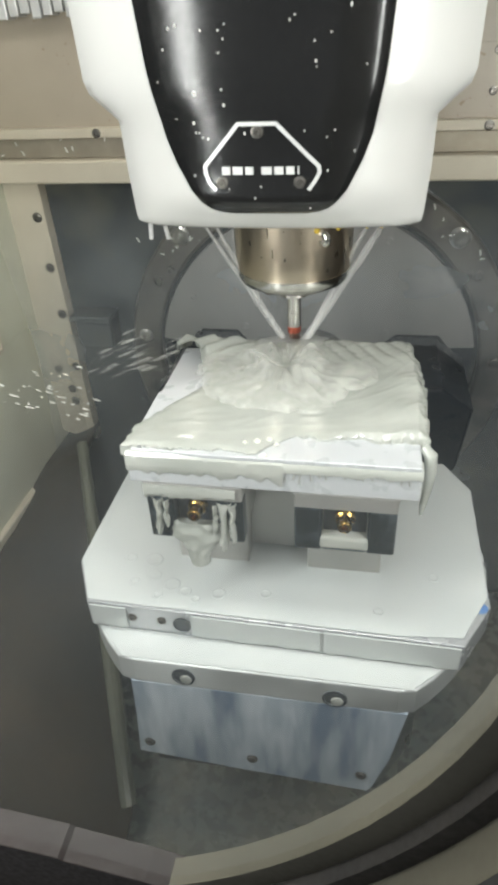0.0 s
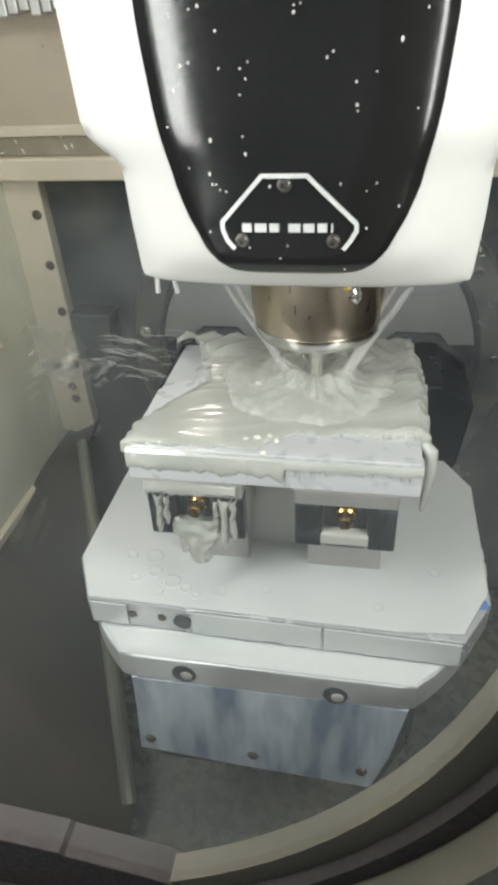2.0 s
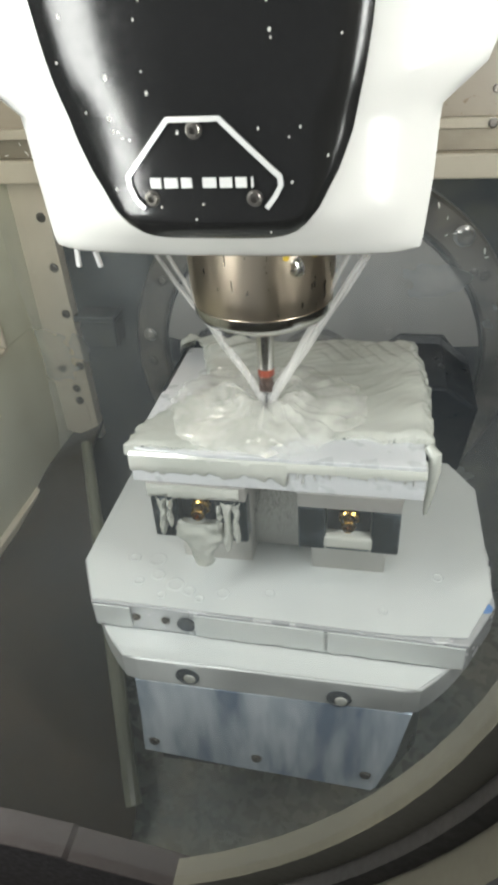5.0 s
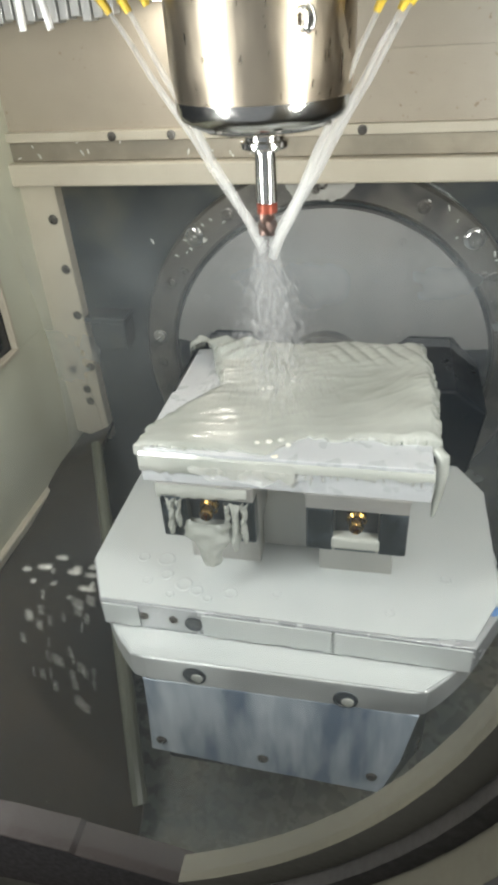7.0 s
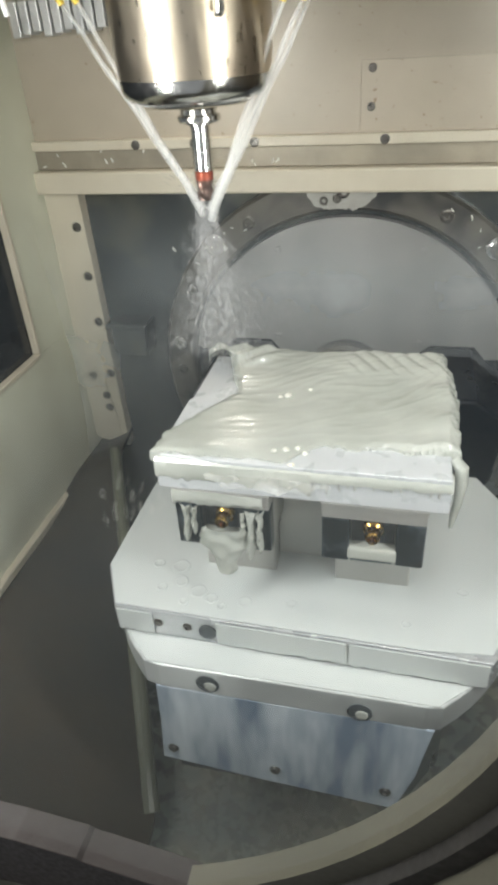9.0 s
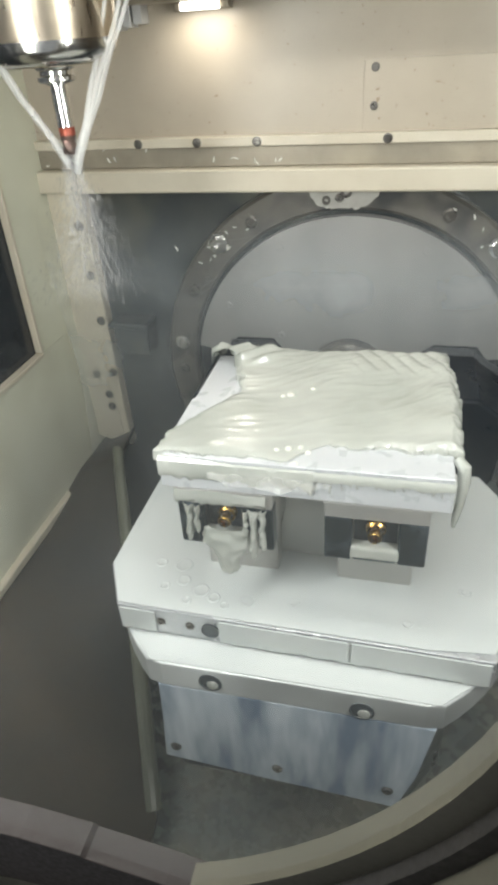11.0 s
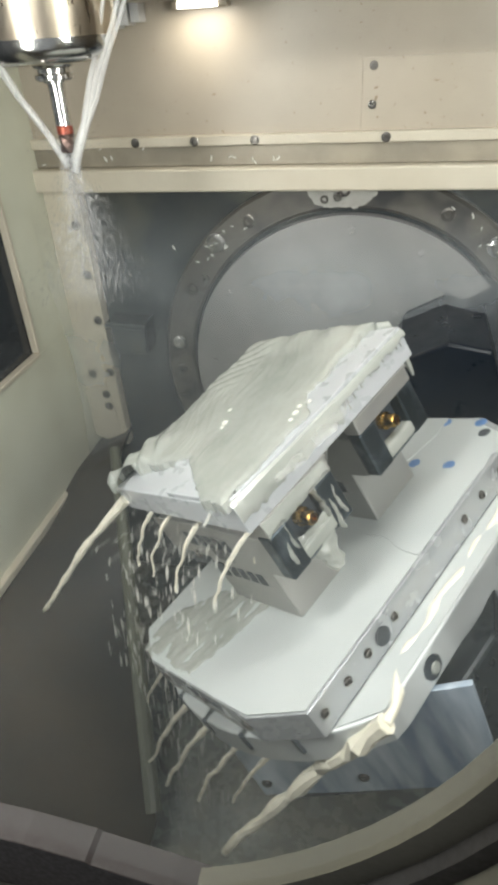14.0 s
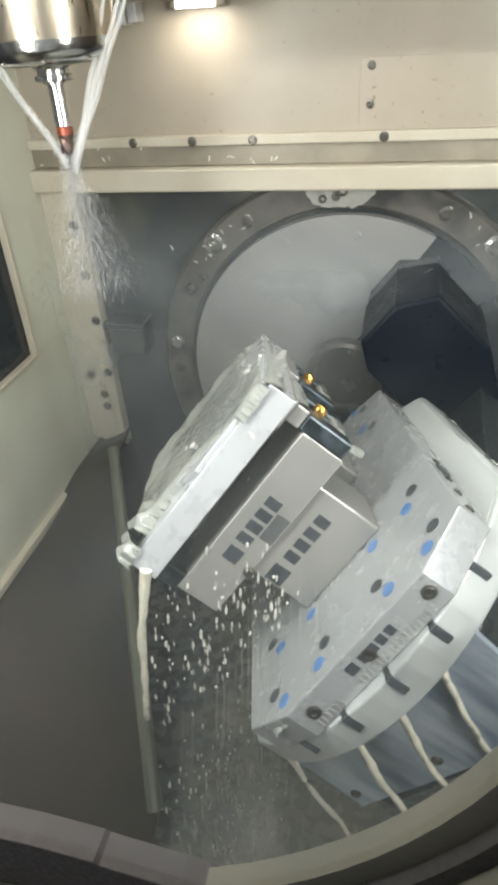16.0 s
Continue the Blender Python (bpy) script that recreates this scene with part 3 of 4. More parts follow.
# maker's mark and milled scale on the side, as plain bars
part("side_mark", box(-0.3030, -0.3018, 0.016, 0.030, -0.026, -0.012), HOLE_DARK, plate, "dark square emblem")
for k in range(4):
    part("side_print", box(-0.3028, -0.3018, -0.002 - 0.015 * k, 0.009 - 0.015 * k, -0.026, -0.013), HOLE_DARK, plate, "dark printed stroke")
for k in range(26):
    y = 0.104 - 0.0075 * k
    if 0.036 < y < 0.062:
        continue
    part("scale_groove", box(-0.3030, -0.3012, y - 0.0016, y + 0.0016, -0.044, -0.033), VISE_STEEL, plate, "short milled groove")
part("front_bore", lathe([(0.013, 0), (0.013, 0.002), (0.010, 0.001)], 20, None, facing_front(-0.125, front_edge(-0.125) - 0.0008, -0.024)), HOLE_DARK, plate, "dark round bore")


def build_vise(cx, label):
    v = thing("vise", label, "vise", "vises on the plate")
    h = 0.0625
    part("riser", box(cx - 0.052, cx + 0.052, -0.090, 0.060, 0.0, 0.099, 0.003), VISE_STEEL, v, "grey steel riser block")
    part("body", box(cx - h + 0.002, cx + h - 0.002, -0.135, 0.135, 0.099, 0.164, 0.002), VISE_STEEL, v, "ground steel vise body")
    # end jaw: dark face with a recess and spindle
    part("jaw_top", box(cx - h, cx + h, -0.160, -0.134, 0.1722, 0.1912, 0.002), VISE_STEEL, v, "grey steel jaw top")
    jaw = box(cx - h, cx - 0.028, -0.158, -0.1345, 0.103, 0.1715, 0.003)
    box(cx + 0.028, cx + h, -0.158, -0.1345, 0.103, 0.1715, 0.003, jaw)
    box(cx - 0.0275, cx + 0.0275, -0.157, -0.1345, 0.103, 0.122, 0.003, jaw)
    part("front_jaw", jaw, VISE_DARK, v, "dark polished steel jaw")
    part("jaw_cap", box(cx - h - 0.001, cx + h + 0.001, -0.162, -0.12, 0.1915, 0.1965, 0.001), VISE_STEEL, v, "bright clamping step")
    part("rear_jaw", box(cx - h, cx + h, 0.112, 0.140, 0.164, 0.1965, 0.003), VISE_DARK, v)
    part("recess", box(cx - 0.027, cx + 0.027, -0.140, -0.134, 0.1225, 0.1715), HOLE_DARK, v)
    part("spindle_screw", lathe([(0.0125, 0), (0.0125, 0.008), (0.0095, 0.011), (0.0095, 0.022), (0.0075, 0.026), (0.004, 0.026), (0.0035, 0.018)], 16, None, facing_front(cx, -0.140, 0.149)), GOLD, v, "brass spindle screw head", True)
    part("coolant_shelf", box(cx - 0.031, cx + 0.031, -0.1592, -0.141, 0.1075, 0.1265, 0.004), FOAM, v, "white coolant caught in the recess")
    for sx in (-1, 1):
        part("side_slot", box(cx + sx * (h - 0.003) - 0.001, cx + sx * (h - 0.003) + 0.001, -0.03, 0.012, 0.101, 0.121, 0.0), HOLE_DARK, v, "dark oblong slot")
        x = cx + sx * (h - 0.0015)
        part("mark", box(x - 0.0007, x + 0.0007, 0.040, 0.062, 0.122, 0.144), HOLE_DARK, v, "dark square emblem")
        for k in range(4):
            y = 0.030 - 0.020 * k
            m = box(x - 0.0006, x + 0.0006, y - 0.014, y + 0.0005, 0.124, 0.145)
            part("print", m, HOLE_DARK, v, "dark printed stroke")
        x = cx + sx * 0.0525
        part("mark", box(x - 0.0007, x + 0.0007, 0.030, 0.056, 0.052, 0.078), HOLE_DARK, v, "dark square emblem")
        for k in range(4):
            y = 0.018 - 0.021 * k
            m = box(x - 0.0006, x + 0.0006, y - 0.014, y + 0.0005, 0.056, 0.076)
            part("print", m, HOLE_DARK, v, "dark printed stroke")
        part("side_bolt", bolt_mesh(0.006, 0.004, Matrix.Translation((cx + sx * h * 0.97, 0.06, 0.101)) @ Matrix.Rotation(radians(90 * sx), 4, "Y")), BOLT, v)
    return v


vise_a = build_vise(-0.100, "dark steel vise half hidden under running coolant")
vise_b = build_vise(0.0895, "dark steel vise with a bare brass spindle screw")
spacer = thing("spacer_plate", "grey steel plate standing between the two vises", "plate")
part("sheet", box(-0.0375, 0.0265, -0.060, -0.052, 0.0, 0.190, 0.001), VISE_STEEL, spacer)
part("seam", box(-0.0365, -0.0345, -0.0612, -0.0603, 0.06, 0.188), HOLE_DARK, spacer)

work = thing("workpiece", "aluminium block clamped across two vises under coolant foam", "workpiece")
part("block", box(-0.178, 0.174, -0.162, 0.134, 0.197, 0.236, 0.0015), ALU, work, "sawn aluminium block")
part("machined_step", prism([(-0.177, -0.155), (-0.08, -0.161), (0.173, -0.161), (0.173, 0.13), (-0.05, 0.133), (-0.10, 0.05), (-0.177, -0.02)], 0.236, 0.243, 0.001), ALU, work, "raised step left by milling")


def smooth_step(a, b, v):
    u = max(0.0, min(1.0, (v - a) / (b - a)))
    return u * u * (3 - 2 * u)


def foam_sheet(nx, ny, seed):
    """A flowing sheet of foam with strands, ribs and a ragged outline; one corner of the block stays bare."""
    bm = bmesh.new()
    x0, x1, y0, y1 = -0.190, 0.189, -0.158, 0.150
    grid = {}
    for j in range(ny + 1):
        for i in range(nx + 1):
            px, py = x0 + (x1 - x0) * i / nx, y0 + (y1 - y0) * j / ny
            rag = 0.007 * noise.noise(Vector((px * 26, py * 26, seed + 5))) + 0.004 * noise.noise(Vector((px * 80, py * 80, seed))) + 0.002 * noise.noise(Vector((px * 210, py * 210, seed)))
            e = min(px - x0 - 0.004, x1 - px - 0.004 - 0.010 * smooth_step(0.02, 0.09, py), py - y0 - 0.002 - 0.040 * smooth_step(-0.03, 0.03, px), y1 - py - 0.006)
            if py > -0.11:
                bound = -0.183 + (py + 0.102) * 0.66 if py < 0.0 else -0.116 - py * 0.30
                if py < 0.105:
                    e = min(e, px - bound)
            e += rag
            if e < 0:
                continue
            wx = px + 0.030 * noise.noise(Vector((px * 9, py * 9, seed)))
            wy = py + 0.024 * noise.noise(Vector((px * 9, py * 9, seed + 7)))
            swell = noise.noise(Vector((wx * 9, wy * 11, seed + 1)))
            along = noise.noise(Vector((wx * 10 + wy * 8, wy * 44 - wx * 20, seed + 2)))
            strand = (1 - abs(along)) ** 5
            fine = noise.noise(Vector((wx * 26 + wy * 20, wy * 120 - wx * 50, seed + 4)))
            calm = 0.35 + 0.65 * smooth_step(-0.08, 0.06, py) * smooth_step(-0.15, 0.05, px + 0.5 * py)
            z = 0.0042 + 0.0035 * smooth_step(-0.02, 0.16, px) + 0.005 * smooth_step(0.0, 0.12, py)
            z += 0.0030 * swell + calm * (0.0010 * strand + 0.0008 * fine)
            # ribs left by the cutter at the back, a folded flap at the back corner
            back = smooth_step(0.055, 0.085, py) * smooth_step(0.02, 0.05, px)
            z += back * 0.0026 * abs(math.sin((px * 0.85 + py * 0.55) * 150))
            flap = smooth_step(0.07, 0.095, py) * (1 - smooth_step(-0.10, -0.05, px))
            z += flap * (0.006 + 0.003 * math.sin((px - py) * 160))
            # the thick roll along one edge
            z += 0.007 * smooth_step(0.120, 0.165, px) * (0.6 + 0.8 * noise.noise(Vector((0.3, py * 24, seed))))
            lift = min(1.0, e / 0.012) ** 0.55
            grid[i, j] = bm.verts.new((px, py, 0.2434 + lift * max(0.0008, z) - (0.012 if e < 0.0022 else 0.0)))
    for (i, j), v in grid.items():
        q = [grid.get(k) for k in ((i, j), (i + 1, j), (i + 1, j + 1), (i, j + 1))]
        if all(q):
            bm.faces.new(q)
    return bm


foam = thing("coolant_foam", "creamy white coolant foam spread over the aluminium block", "coolant")
part("sheet", foam_sheet(250, 200, 3.1), FOAM, foam, smooth=True)
rnd = random.Random(21)
for bx, by, r in ((-0.040, 0.000, 0.0062), (-0.012, 0.018, 0.0055), (-0.050, -0.004, 0.004), (0.030, 0.030, 0.004), (-0.020, -0.130, 0.005), (-0.006, -0.125, 0.004), (0.004, -0.134, 0.0035), (-0.034, -0.134, 0.004)):
    m = Matrix.Translation((bx, by, 0.2455)) @ Matrix.Diagonal((1, 1, 0.8, 1))
    part("bubble", lathe([(r * math.cos(radians(a)), r * math.sin(radians(a))) for a in (0, 15, 30, 45, 60, 75, 88)], 20, None, m), DROP, foam, "glassy bubble in the foam", True)
# threads of milk on the bare front of the block
for k in range(16):
    x = 0.018 + 0.0098 * k + rnd.uniform(-0.003, 0.003)
    ln = rnd.uniform(0.008, 0.030) * (1.0 if k < 9 else 0.6)
    pts4 = [(x + 0.002 * math.sin(k + 3 * u), -0.1624, 0.236 - ln * u) for u in (0, 0.25, 0.5, 0.75, 1.0)]
    part("thread", tube(pts4, [0.0012, 0.0009, 0.0008, 0.0011, 0.0016], 6), FOAM, foam, "thin white thread of coolant", True)
# the roll that hangs over the side
hang = [(0.176, -0.122, 0.246), (0.184, -0.130, 0.240), (0.1855, -0.135, 0.222), (0.184, -0.138, 0.198), (0.181, -0.140, 0.176), (0.1795, -0.141, 0.160)]
part("side_run", tube(hang, [0.006, 0.0085, 0.0075, 0.0055, 0.0045, 0.0022], 10), FOAM, foam, "thick coolant hanging over the side", True)


def drape(x0, x1, y, ztop, seed, parent, mat, reach):
    """Coolant that runs down over an edge in uneven tongues."""
    bm = bmesh.new()
    n = int((x1 - x0) / 0.0012)
    rows = [[] for _ in range(6)]
    for i in range(n + 1):
        px = x0 + (x1 - x0) * i / n
        a = noise.noise(Vector((px * 45, seed, 0)))
        b = noise.noise(Vector((px * 120, seed, 3)))
        ln = max(0.003, reach * (0.78 + 0.35 * a + 0.14 * b))
        for k, (dy, dz) in enumerate(((0.02, 0.003), (0.003, 0.0025), (-0.001, -0.001), (-0.0025, -0.4 * ln), (-0.0028, -0.8 * ln), (0.0005, -ln))):
            rows[k].append(bm.verts.new((px, y + dy - 0.0008 * a * (k > 1), ztop + dz)))
    for a, b in zip(rows, rows[1:]):
        for i in range(n):
            bm.faces.new((a[i], a[i + 1], b[i + 1], b[i]))
    return part("run", bm, mat, parent, "white coolant running over the edge", True)


drape(-0.179, 0.015, -0.1622, 0.2375, 1.0, foam, FOAM, 0.034)
drape(-0.163, -0.045, -0.1607, 0.1965, 5.0, vise_a, FOAM, 0.030)


def pour_mass(cx, y, z0, z1, widths, seed):
    """A white mass of coolant that slides down a face, lumpy and rounded."""
    bm = bmesh.new()
    rows = []
    n, m = 18, 24
    for k in range(m + 1):
        u = k / m
        f = u * (len(widths) - 1)
        a = min(int(f), len(widths) - 2)
        w = widths[a] + (widths[a + 1] - widths[a]) * (f - a)
        w *= 1 + 0.22 * noise.noise(Vector((seed, u * 9, 2)))
        row = []
        for i in range(n + 1):
            v = -1 + 2 * i / n
            d = 0.0075 * (1 - v * v) ** 0.5 * (1 + 0.5 * noise.noise(Vector((v * 2.2, u * 6, seed))))
            row.append(bm.verts.new((cx + w * v + 0.003 * noise.noise(Vector((u * 7, seed, 1))), y - d - 0.006 * u, z0 + (z1 - z0) * u)))
        rows.append(row)
    for a, b in zip(rows, rows[1:]):
        for i in range(n):
            bm.faces.new((a[i], a[i + 1], b[i + 1], b[i]))
    return bm


vise_run = thing("coolant_run", "white coolant sliding down over the vise jaw", "coolant")
part("mass", pour_mass(-0.098, -0.1585, 0.136, 0.066, (0.026, 0.034, 0.037, 0.030, 0.020, 0.014, 0.016, 0.010), 2.0), FOAM, vise_run, "white coolant sliding off the jaw", True)
for x, z0, z1, w in ((-0.146, 0.172, 0.118, 0.0048), (-0.136, 0.172, 0.132, 0.0032), (-0.062, 0.172, 0.098, 0.0055), (-0.050, 0.172, 0.112, 0.004), (-0.072, 0.170, 0.126, 0.003)):
    part("tongue", pour_mass(x, -0.1585, z0, z1, (w * 1.6, w, w * 0.8, w, w * 1.2, w * 0.5), x * 70), FOAM, vise_run, "white tongue of coolant", True)
drape(0.015, 0.175, -0.1622, 0.2370, 7.0, foam, FOAM, 0.016)
film = []
cuts_x = (-0.304, -0.15, 0.0, 0.15, 0.290)
cuts_y = (-0.196, -0.06, 0.07, 0.190)


def film_corner(i, j):
    x, y = cuts_x[i], cuts_y[j]
    if 0 < i < 4:
        x += 0.02 * math.sin(i * 5 + j * 3)
    if 0 < j < 3:
        y += 0.02 * math.cos(i * 4 + j * 7)
    if i in (0, 4):
        x -= math.copysign(0.004, x)
    if j in (0, 3):
        y -= math.copysign(0.004, y)
    if j == 0:
        y = front_edge(x) + 0.003
    return x, y


for i, j in ((a, b) for a in range(4) for b in range(3)):
    pts = []
    for a, b in ((i, j), (i + 1, j), (i + 1, j + 1), (i, j + 1)):
        if a in (0, 4) and b in (0, 3):
            two = [(-0.299 if a == 0 else 0.285, -0.116 if b == 0 else 0.119), (-0.261 if a == 0 else 0.247, -0.190 if b == 0 else 0.186)]
            pts += two if (a == 0) == (b == 0) else two[::-1]
        else:
            pts.append(film_corner(a, b))
    wavy = []
    for (ax, ay), (bx, by) in zip(pts, pts[1:] + pts[:1]):
        rim = (ax < -0.25 and bx < -0.25) or (ax > 0.24 and bx > 0.24) or (ay < -0.18 and by < -0.18) or (ay > 0.18 and by > 0.18)
        wavy.append((ax, ay))
        for k in range(1, 1 if rim else 16):
            x, y = ax + (bx - ax) * k / 16, ay + (by - ay) * k / 16
            amp = 0.030 * math.sin(math.pi * k / 16) ** 0.6
            wavy.append((x + amp * noise.noise(Vector((x * 16, y * 16, 2.2))), y + amp * noise.noise(Vector((x * 16, y * 16, 7.7)))))
    pts = wavy
    fm = thing("coolant_film", "thin milky film of coolant lying on the clamping plate", "coolant", "coolant film patches")
    part("sheet", prism(pts, 0.0010, 0.0026), FILM, fm)
    film.append((fm, 13.5 + 0.35 * (3 - i) + 0.2 * j, 0.0045))

for x0, x1, t0 in ((-0.202, 0.186, 13.9),):
    fm = thing("coolant_film", "thin milky film of coolant lying on the table ledge", "coolant", "coolant film patches")
    e0, e1 = -0.246, 0.226
    part("sheet", prism([(x0, -0.2405), (x1, -0.2405), (e1, -0.204), (e0, -0.196)], -0.0482, -0.0466), FILM, fm)
    film.append((fm, t0, 0.0012))
edge_films = []
for x0, x1, t0 in ((-0.112, 0.070, 12.9), (0.066, 0.244, 12.8), (-0.258, -0.205, 12.6)):
    fm = thing("coolant_film", "thin milky film of coolant running down the plate edge", "coolant", "coolant film patches")
    rim = [(x0, -0.003), (x1, -0.003)] + [(x1 - (x1 - x0) * k / 14, -0.042 + 0.006 * noise.noise(Vector((k * 1.3, x0 * 9, 1)))) for k in range(15)]
    bm = prism(rim, -0.0022, 0.0, 0.0, None, "y")
    for v in bm.verts:
        v.co.y += front_edge(v.co.x) - 0.0012
    part("sheet", bm, FILM, fm)
    edge_films.append((fm, t0))
bubbles = []
for bx, by, r in ((-0.150, -0.150, 0.011), (-0.128, -0.160, 0.008), (-0.180, -0.135, 0.009), (-0.205, -0.150, 0.007), (-0.110, -0.172, 0.006), (-0.165, -0.172, 0.006), (-0.080, -0.158, 0.009), (-0.225, -0.105, 0.008), (-0.015, -0.150, 0.007), (0.215, -0.090, 0.007), (0.140, -0.160, 0.006), (-0.19, -0.105, 0.012)):
    bb = thing("coolant_bubble", "milky bubble in the coolant film", "bubble", "bubbles on the plate")
    part("dome", lathe([(r * 1.25, 0.0), (r * 1.1, 0.0011), (r * 0.95, 0.0013), (r * 0.8, 0.0006), (r * 0.3, 0.0003)], 22, None, Matrix.Translation((bx, by, 0.0024))), FILM, bb, smooth=True)
    bubbles.append(bb)
crown = thing("splash_crown", "whipped coolant thrown up round the cutter", "coolant")
bm = bmesh.new()
rings = []
for k in range(17):
    r = 0.006 + 0.105 * (k / 16) ** 1.2
    ring = []
    for i in range(96):
        a = 2 * math.pi * i / 96
        n1 = noise.noise(Vector((2.2 * math.cos(a), 2.2 * math.sin(a), r * 26)))
        n2 = noise.noise(Vector((9 * math.cos(a), 9 * math.sin(a), r * 34)))
        h = 0.017 * math.exp(-((r - 0.034) / 0.022) ** 2) * (0.75 + 0.8 * n1 + 0.6 * n2) + 0.005 * math.exp(-((r - 0.078) / 0.02) ** 2) * (0.8 + n2)
        far7 = r * (1 + 0.16 * n1 + 0.10 * n2)
        ring.append(bm.verts.new((far7 * math.cos(a) * 1.15, far7 * math.sin(a), max(-0.003, h) if k < 16 else -0.004)))
    rings.append(ring)
for a, b in zip(rings, rings[1:]):
    for i in range(96):
        bm.faces.new((a[i], a[(i + 1) % 96], b[(i + 1) % 96], b[i]))
part("sheet", bm, SPLASH, crown, smooth=True)
# ---------------------------------------------------------------- spindle head
head = thing("spindle_head", "white milling head with a glossy black front cover", "machine head")


def half_width(z):
    ks = ((0.238, 0.150), (0.245, 0.157), (0.30, 0.161), (0.347, 0.161), (0.372, 0.188), (0.385, 0.192), (0.45, 0.192), (0.95, 0.196))
    for (a, w), (b, v) in zip(ks, ks[1:]):
        if z <= b:
            return w + (v - w) * max(0, (z - a)) / (b - a)
    return ks[-1][1]


def front_y(x, z):
    w = half_width(z)
    u = min(1.0, abs(x) / w)
    k = max(0.0, min(1.0, (z - 0.238) / 0.045))
    bulge = 0.014 + 0.034 * k * k * (3 - 2 * k)
    lean = 0.10 * max(0, z - 0.30)
    return -0.190 - lean - bulge * (1 - u ** 2.4) + 0.05 * max(0, u - 0.9) + (0.010 * ((0.248 - z) / 0.010) ** 2 if z < 0.248 else 0)


zs = [0.238, 0.240, 0.244, 0.252] + [0.26 + 0.0125 * i for i in range(18)] + [0.50, 0.55, 0.60, 0.66]
bm = bmesh.new()
loops = []
M = 32
for z in zs:
    w = half_width(z)
    row = []
    for i in range(M + 1):
        x = w * (-1 + 2 * i / M)
        row.append(bm.verts.new((x, front_y(x, z), z)))
    for dx, y in ((0.0, -0.13), (0.0, 0.14)):
        row.append(bm.verts.new((w - dx, y, z)))
    for dx, y in ((0.0, 0.14), (0.0, -0.13)):
        row.append(bm.verts.new((-w + dx, y, z)))
    loops.append(row)
for a, b in zip(loops, loops[1:]):
    n = len(a)
    for i in range(n):
        bm.faces.new((a[i], a[(i + 1) % n], b[(i + 1) % n], b[i]))
bm.faces.new(loops[0][::-1]), bm.faces.new(loops[-1])
HOOD_FIT = Matrix.Translation((0.08, -0.80, 0.454)) @ Matrix.Scale(1.107, 4) @ Matrix.Translation((-0.08, 0.80, -0.454))
bmesh.ops.transform(bm, matrix=HOOD_FIT, verts=bm.verts)
part("hood", bm, WHITE_HOOD, head, "white painted hood", True)


def black_half(z):
    ks = ((0.262, 0.040), (0.264, 0.052), (0.268, 0.061), (0.275, 0.069), (0.287, 0.079), (0.314, 0.093), (0.337, 0.101), (0.375, 0.108), (0.395, 0.111), (0.447, 0.115), (0.95, 0.120))
    for (a, w), (b, v) in zip(ks, ks[1:]):
        if z <= b:
            return w + (v - w) * max(0, (z - a)) / (b - a)
    return 0.120


bm = bmesh.new()
zs2 = [0.262, 0.264, 0.266, 0.268, 0.271, 0.275, 0.281, 0.287] + [0.30 + 0.0125 * i for i in range(16)] + [0.52, 0.58, 0.655]
rows = []
for z in zs2:
    w = black_half(z)
    row = []
    for i in range(41):
        u = -1 + 2 * i / 40
        x = w * u
        swell = 0.0035 * min(1, (1 - abs(u)) * 12) ** 0.5 * min(1, (z - 0.262) / 0.004)
        row.append(bm.verts.new((x, front_y(x, z) - swell + 0.0003 - 0.0012, z)))
    rows.append(row)
for a, b in zip(rows, rows[1:]):
    for i in range(40):
        bm.faces.new((a[i], a[i + 1], b[i + 1], b[i]))
bmesh.ops.transform(bm, matrix=HOOD_FIT, verts=bm.verts)
part("front_cover", bm, BLACK_GLOSS, head, "glossy black front cover", True)

# badge outline with three screws, its maker's mark as plain bars


def badge_strip(pts, width):
    bm = bmesh.new()
    fine = []
    for (xa, za), (xb, zb) in zip(pts, pts[1:]):
        for k in range(8):
            fine.append((xa + (xb - xa) * k / 8, za + (zb - za) * k / 8))
    fine.append(pts[-1])
    prev = None
    for i, (x, z) in enumerate(fine):
        a, b = fine[max(0, i - 1)], fine[min(len(fine) - 1, i + 1)]
        t = Vector((b[0] - a[0], b[1] - a[1])).normalized()
        nx, nz = -t.y * width / 2, t.x * width / 2
        quad = []
        for s, d in ((1, 0), (-1, 0), (-1, 0.002), (1, 0.002)):
            xx, zz = x + s * nx, z + s * nz
            quad.append(bm.verts.new((xx, front_y(xx, zz) - 0.0068 + d, zz)))
        if prev:
            for k in range(4):
                bm.faces.new((prev[k], prev[(k + 1) % 4], quad[(k + 1) % 4], quad[k]))
        prev = quad
    bmesh.ops.transform(bm, matrix=HOOD_FIT, verts=bm.verts)
    return bm


part("badge_outline", badge_strip([(-0.050, 0.2895), (-0.0565, 0.296), (-0.060, 0.305), (-0.060, 0.312), (-0.024, 0.3500), (0.012, 0.3500), (0.052, 0.311), (0.0525, 0.305), (0.048, 0.297), (0.042, 0.2895)], 0.0036), SILVER, head, "silver badge outline")
for k, (bx, bw) in enumerate(((-0.0385, 0.0095), (-0.027, 0.0115), (-0.0155, 0.0095), (0.0015, 0.0115), (0.0135, 0.0105), (0.0245, 0.0095), (0.0325, 0.003))):
    m = box(bx - bw / 2 + 0.0008, bx + bw / 2 - 0.0008, front_y(0, .308) - 0.0058, front_y(0, .308) - 0.002, 0.3045, 0.3115)
    bmesh.ops.transform(m, matrix=HOOD_FIT, verts=m.verts)
    part("badge_mark", m, SILVER, head, "plain silver bar of the maker's mark")
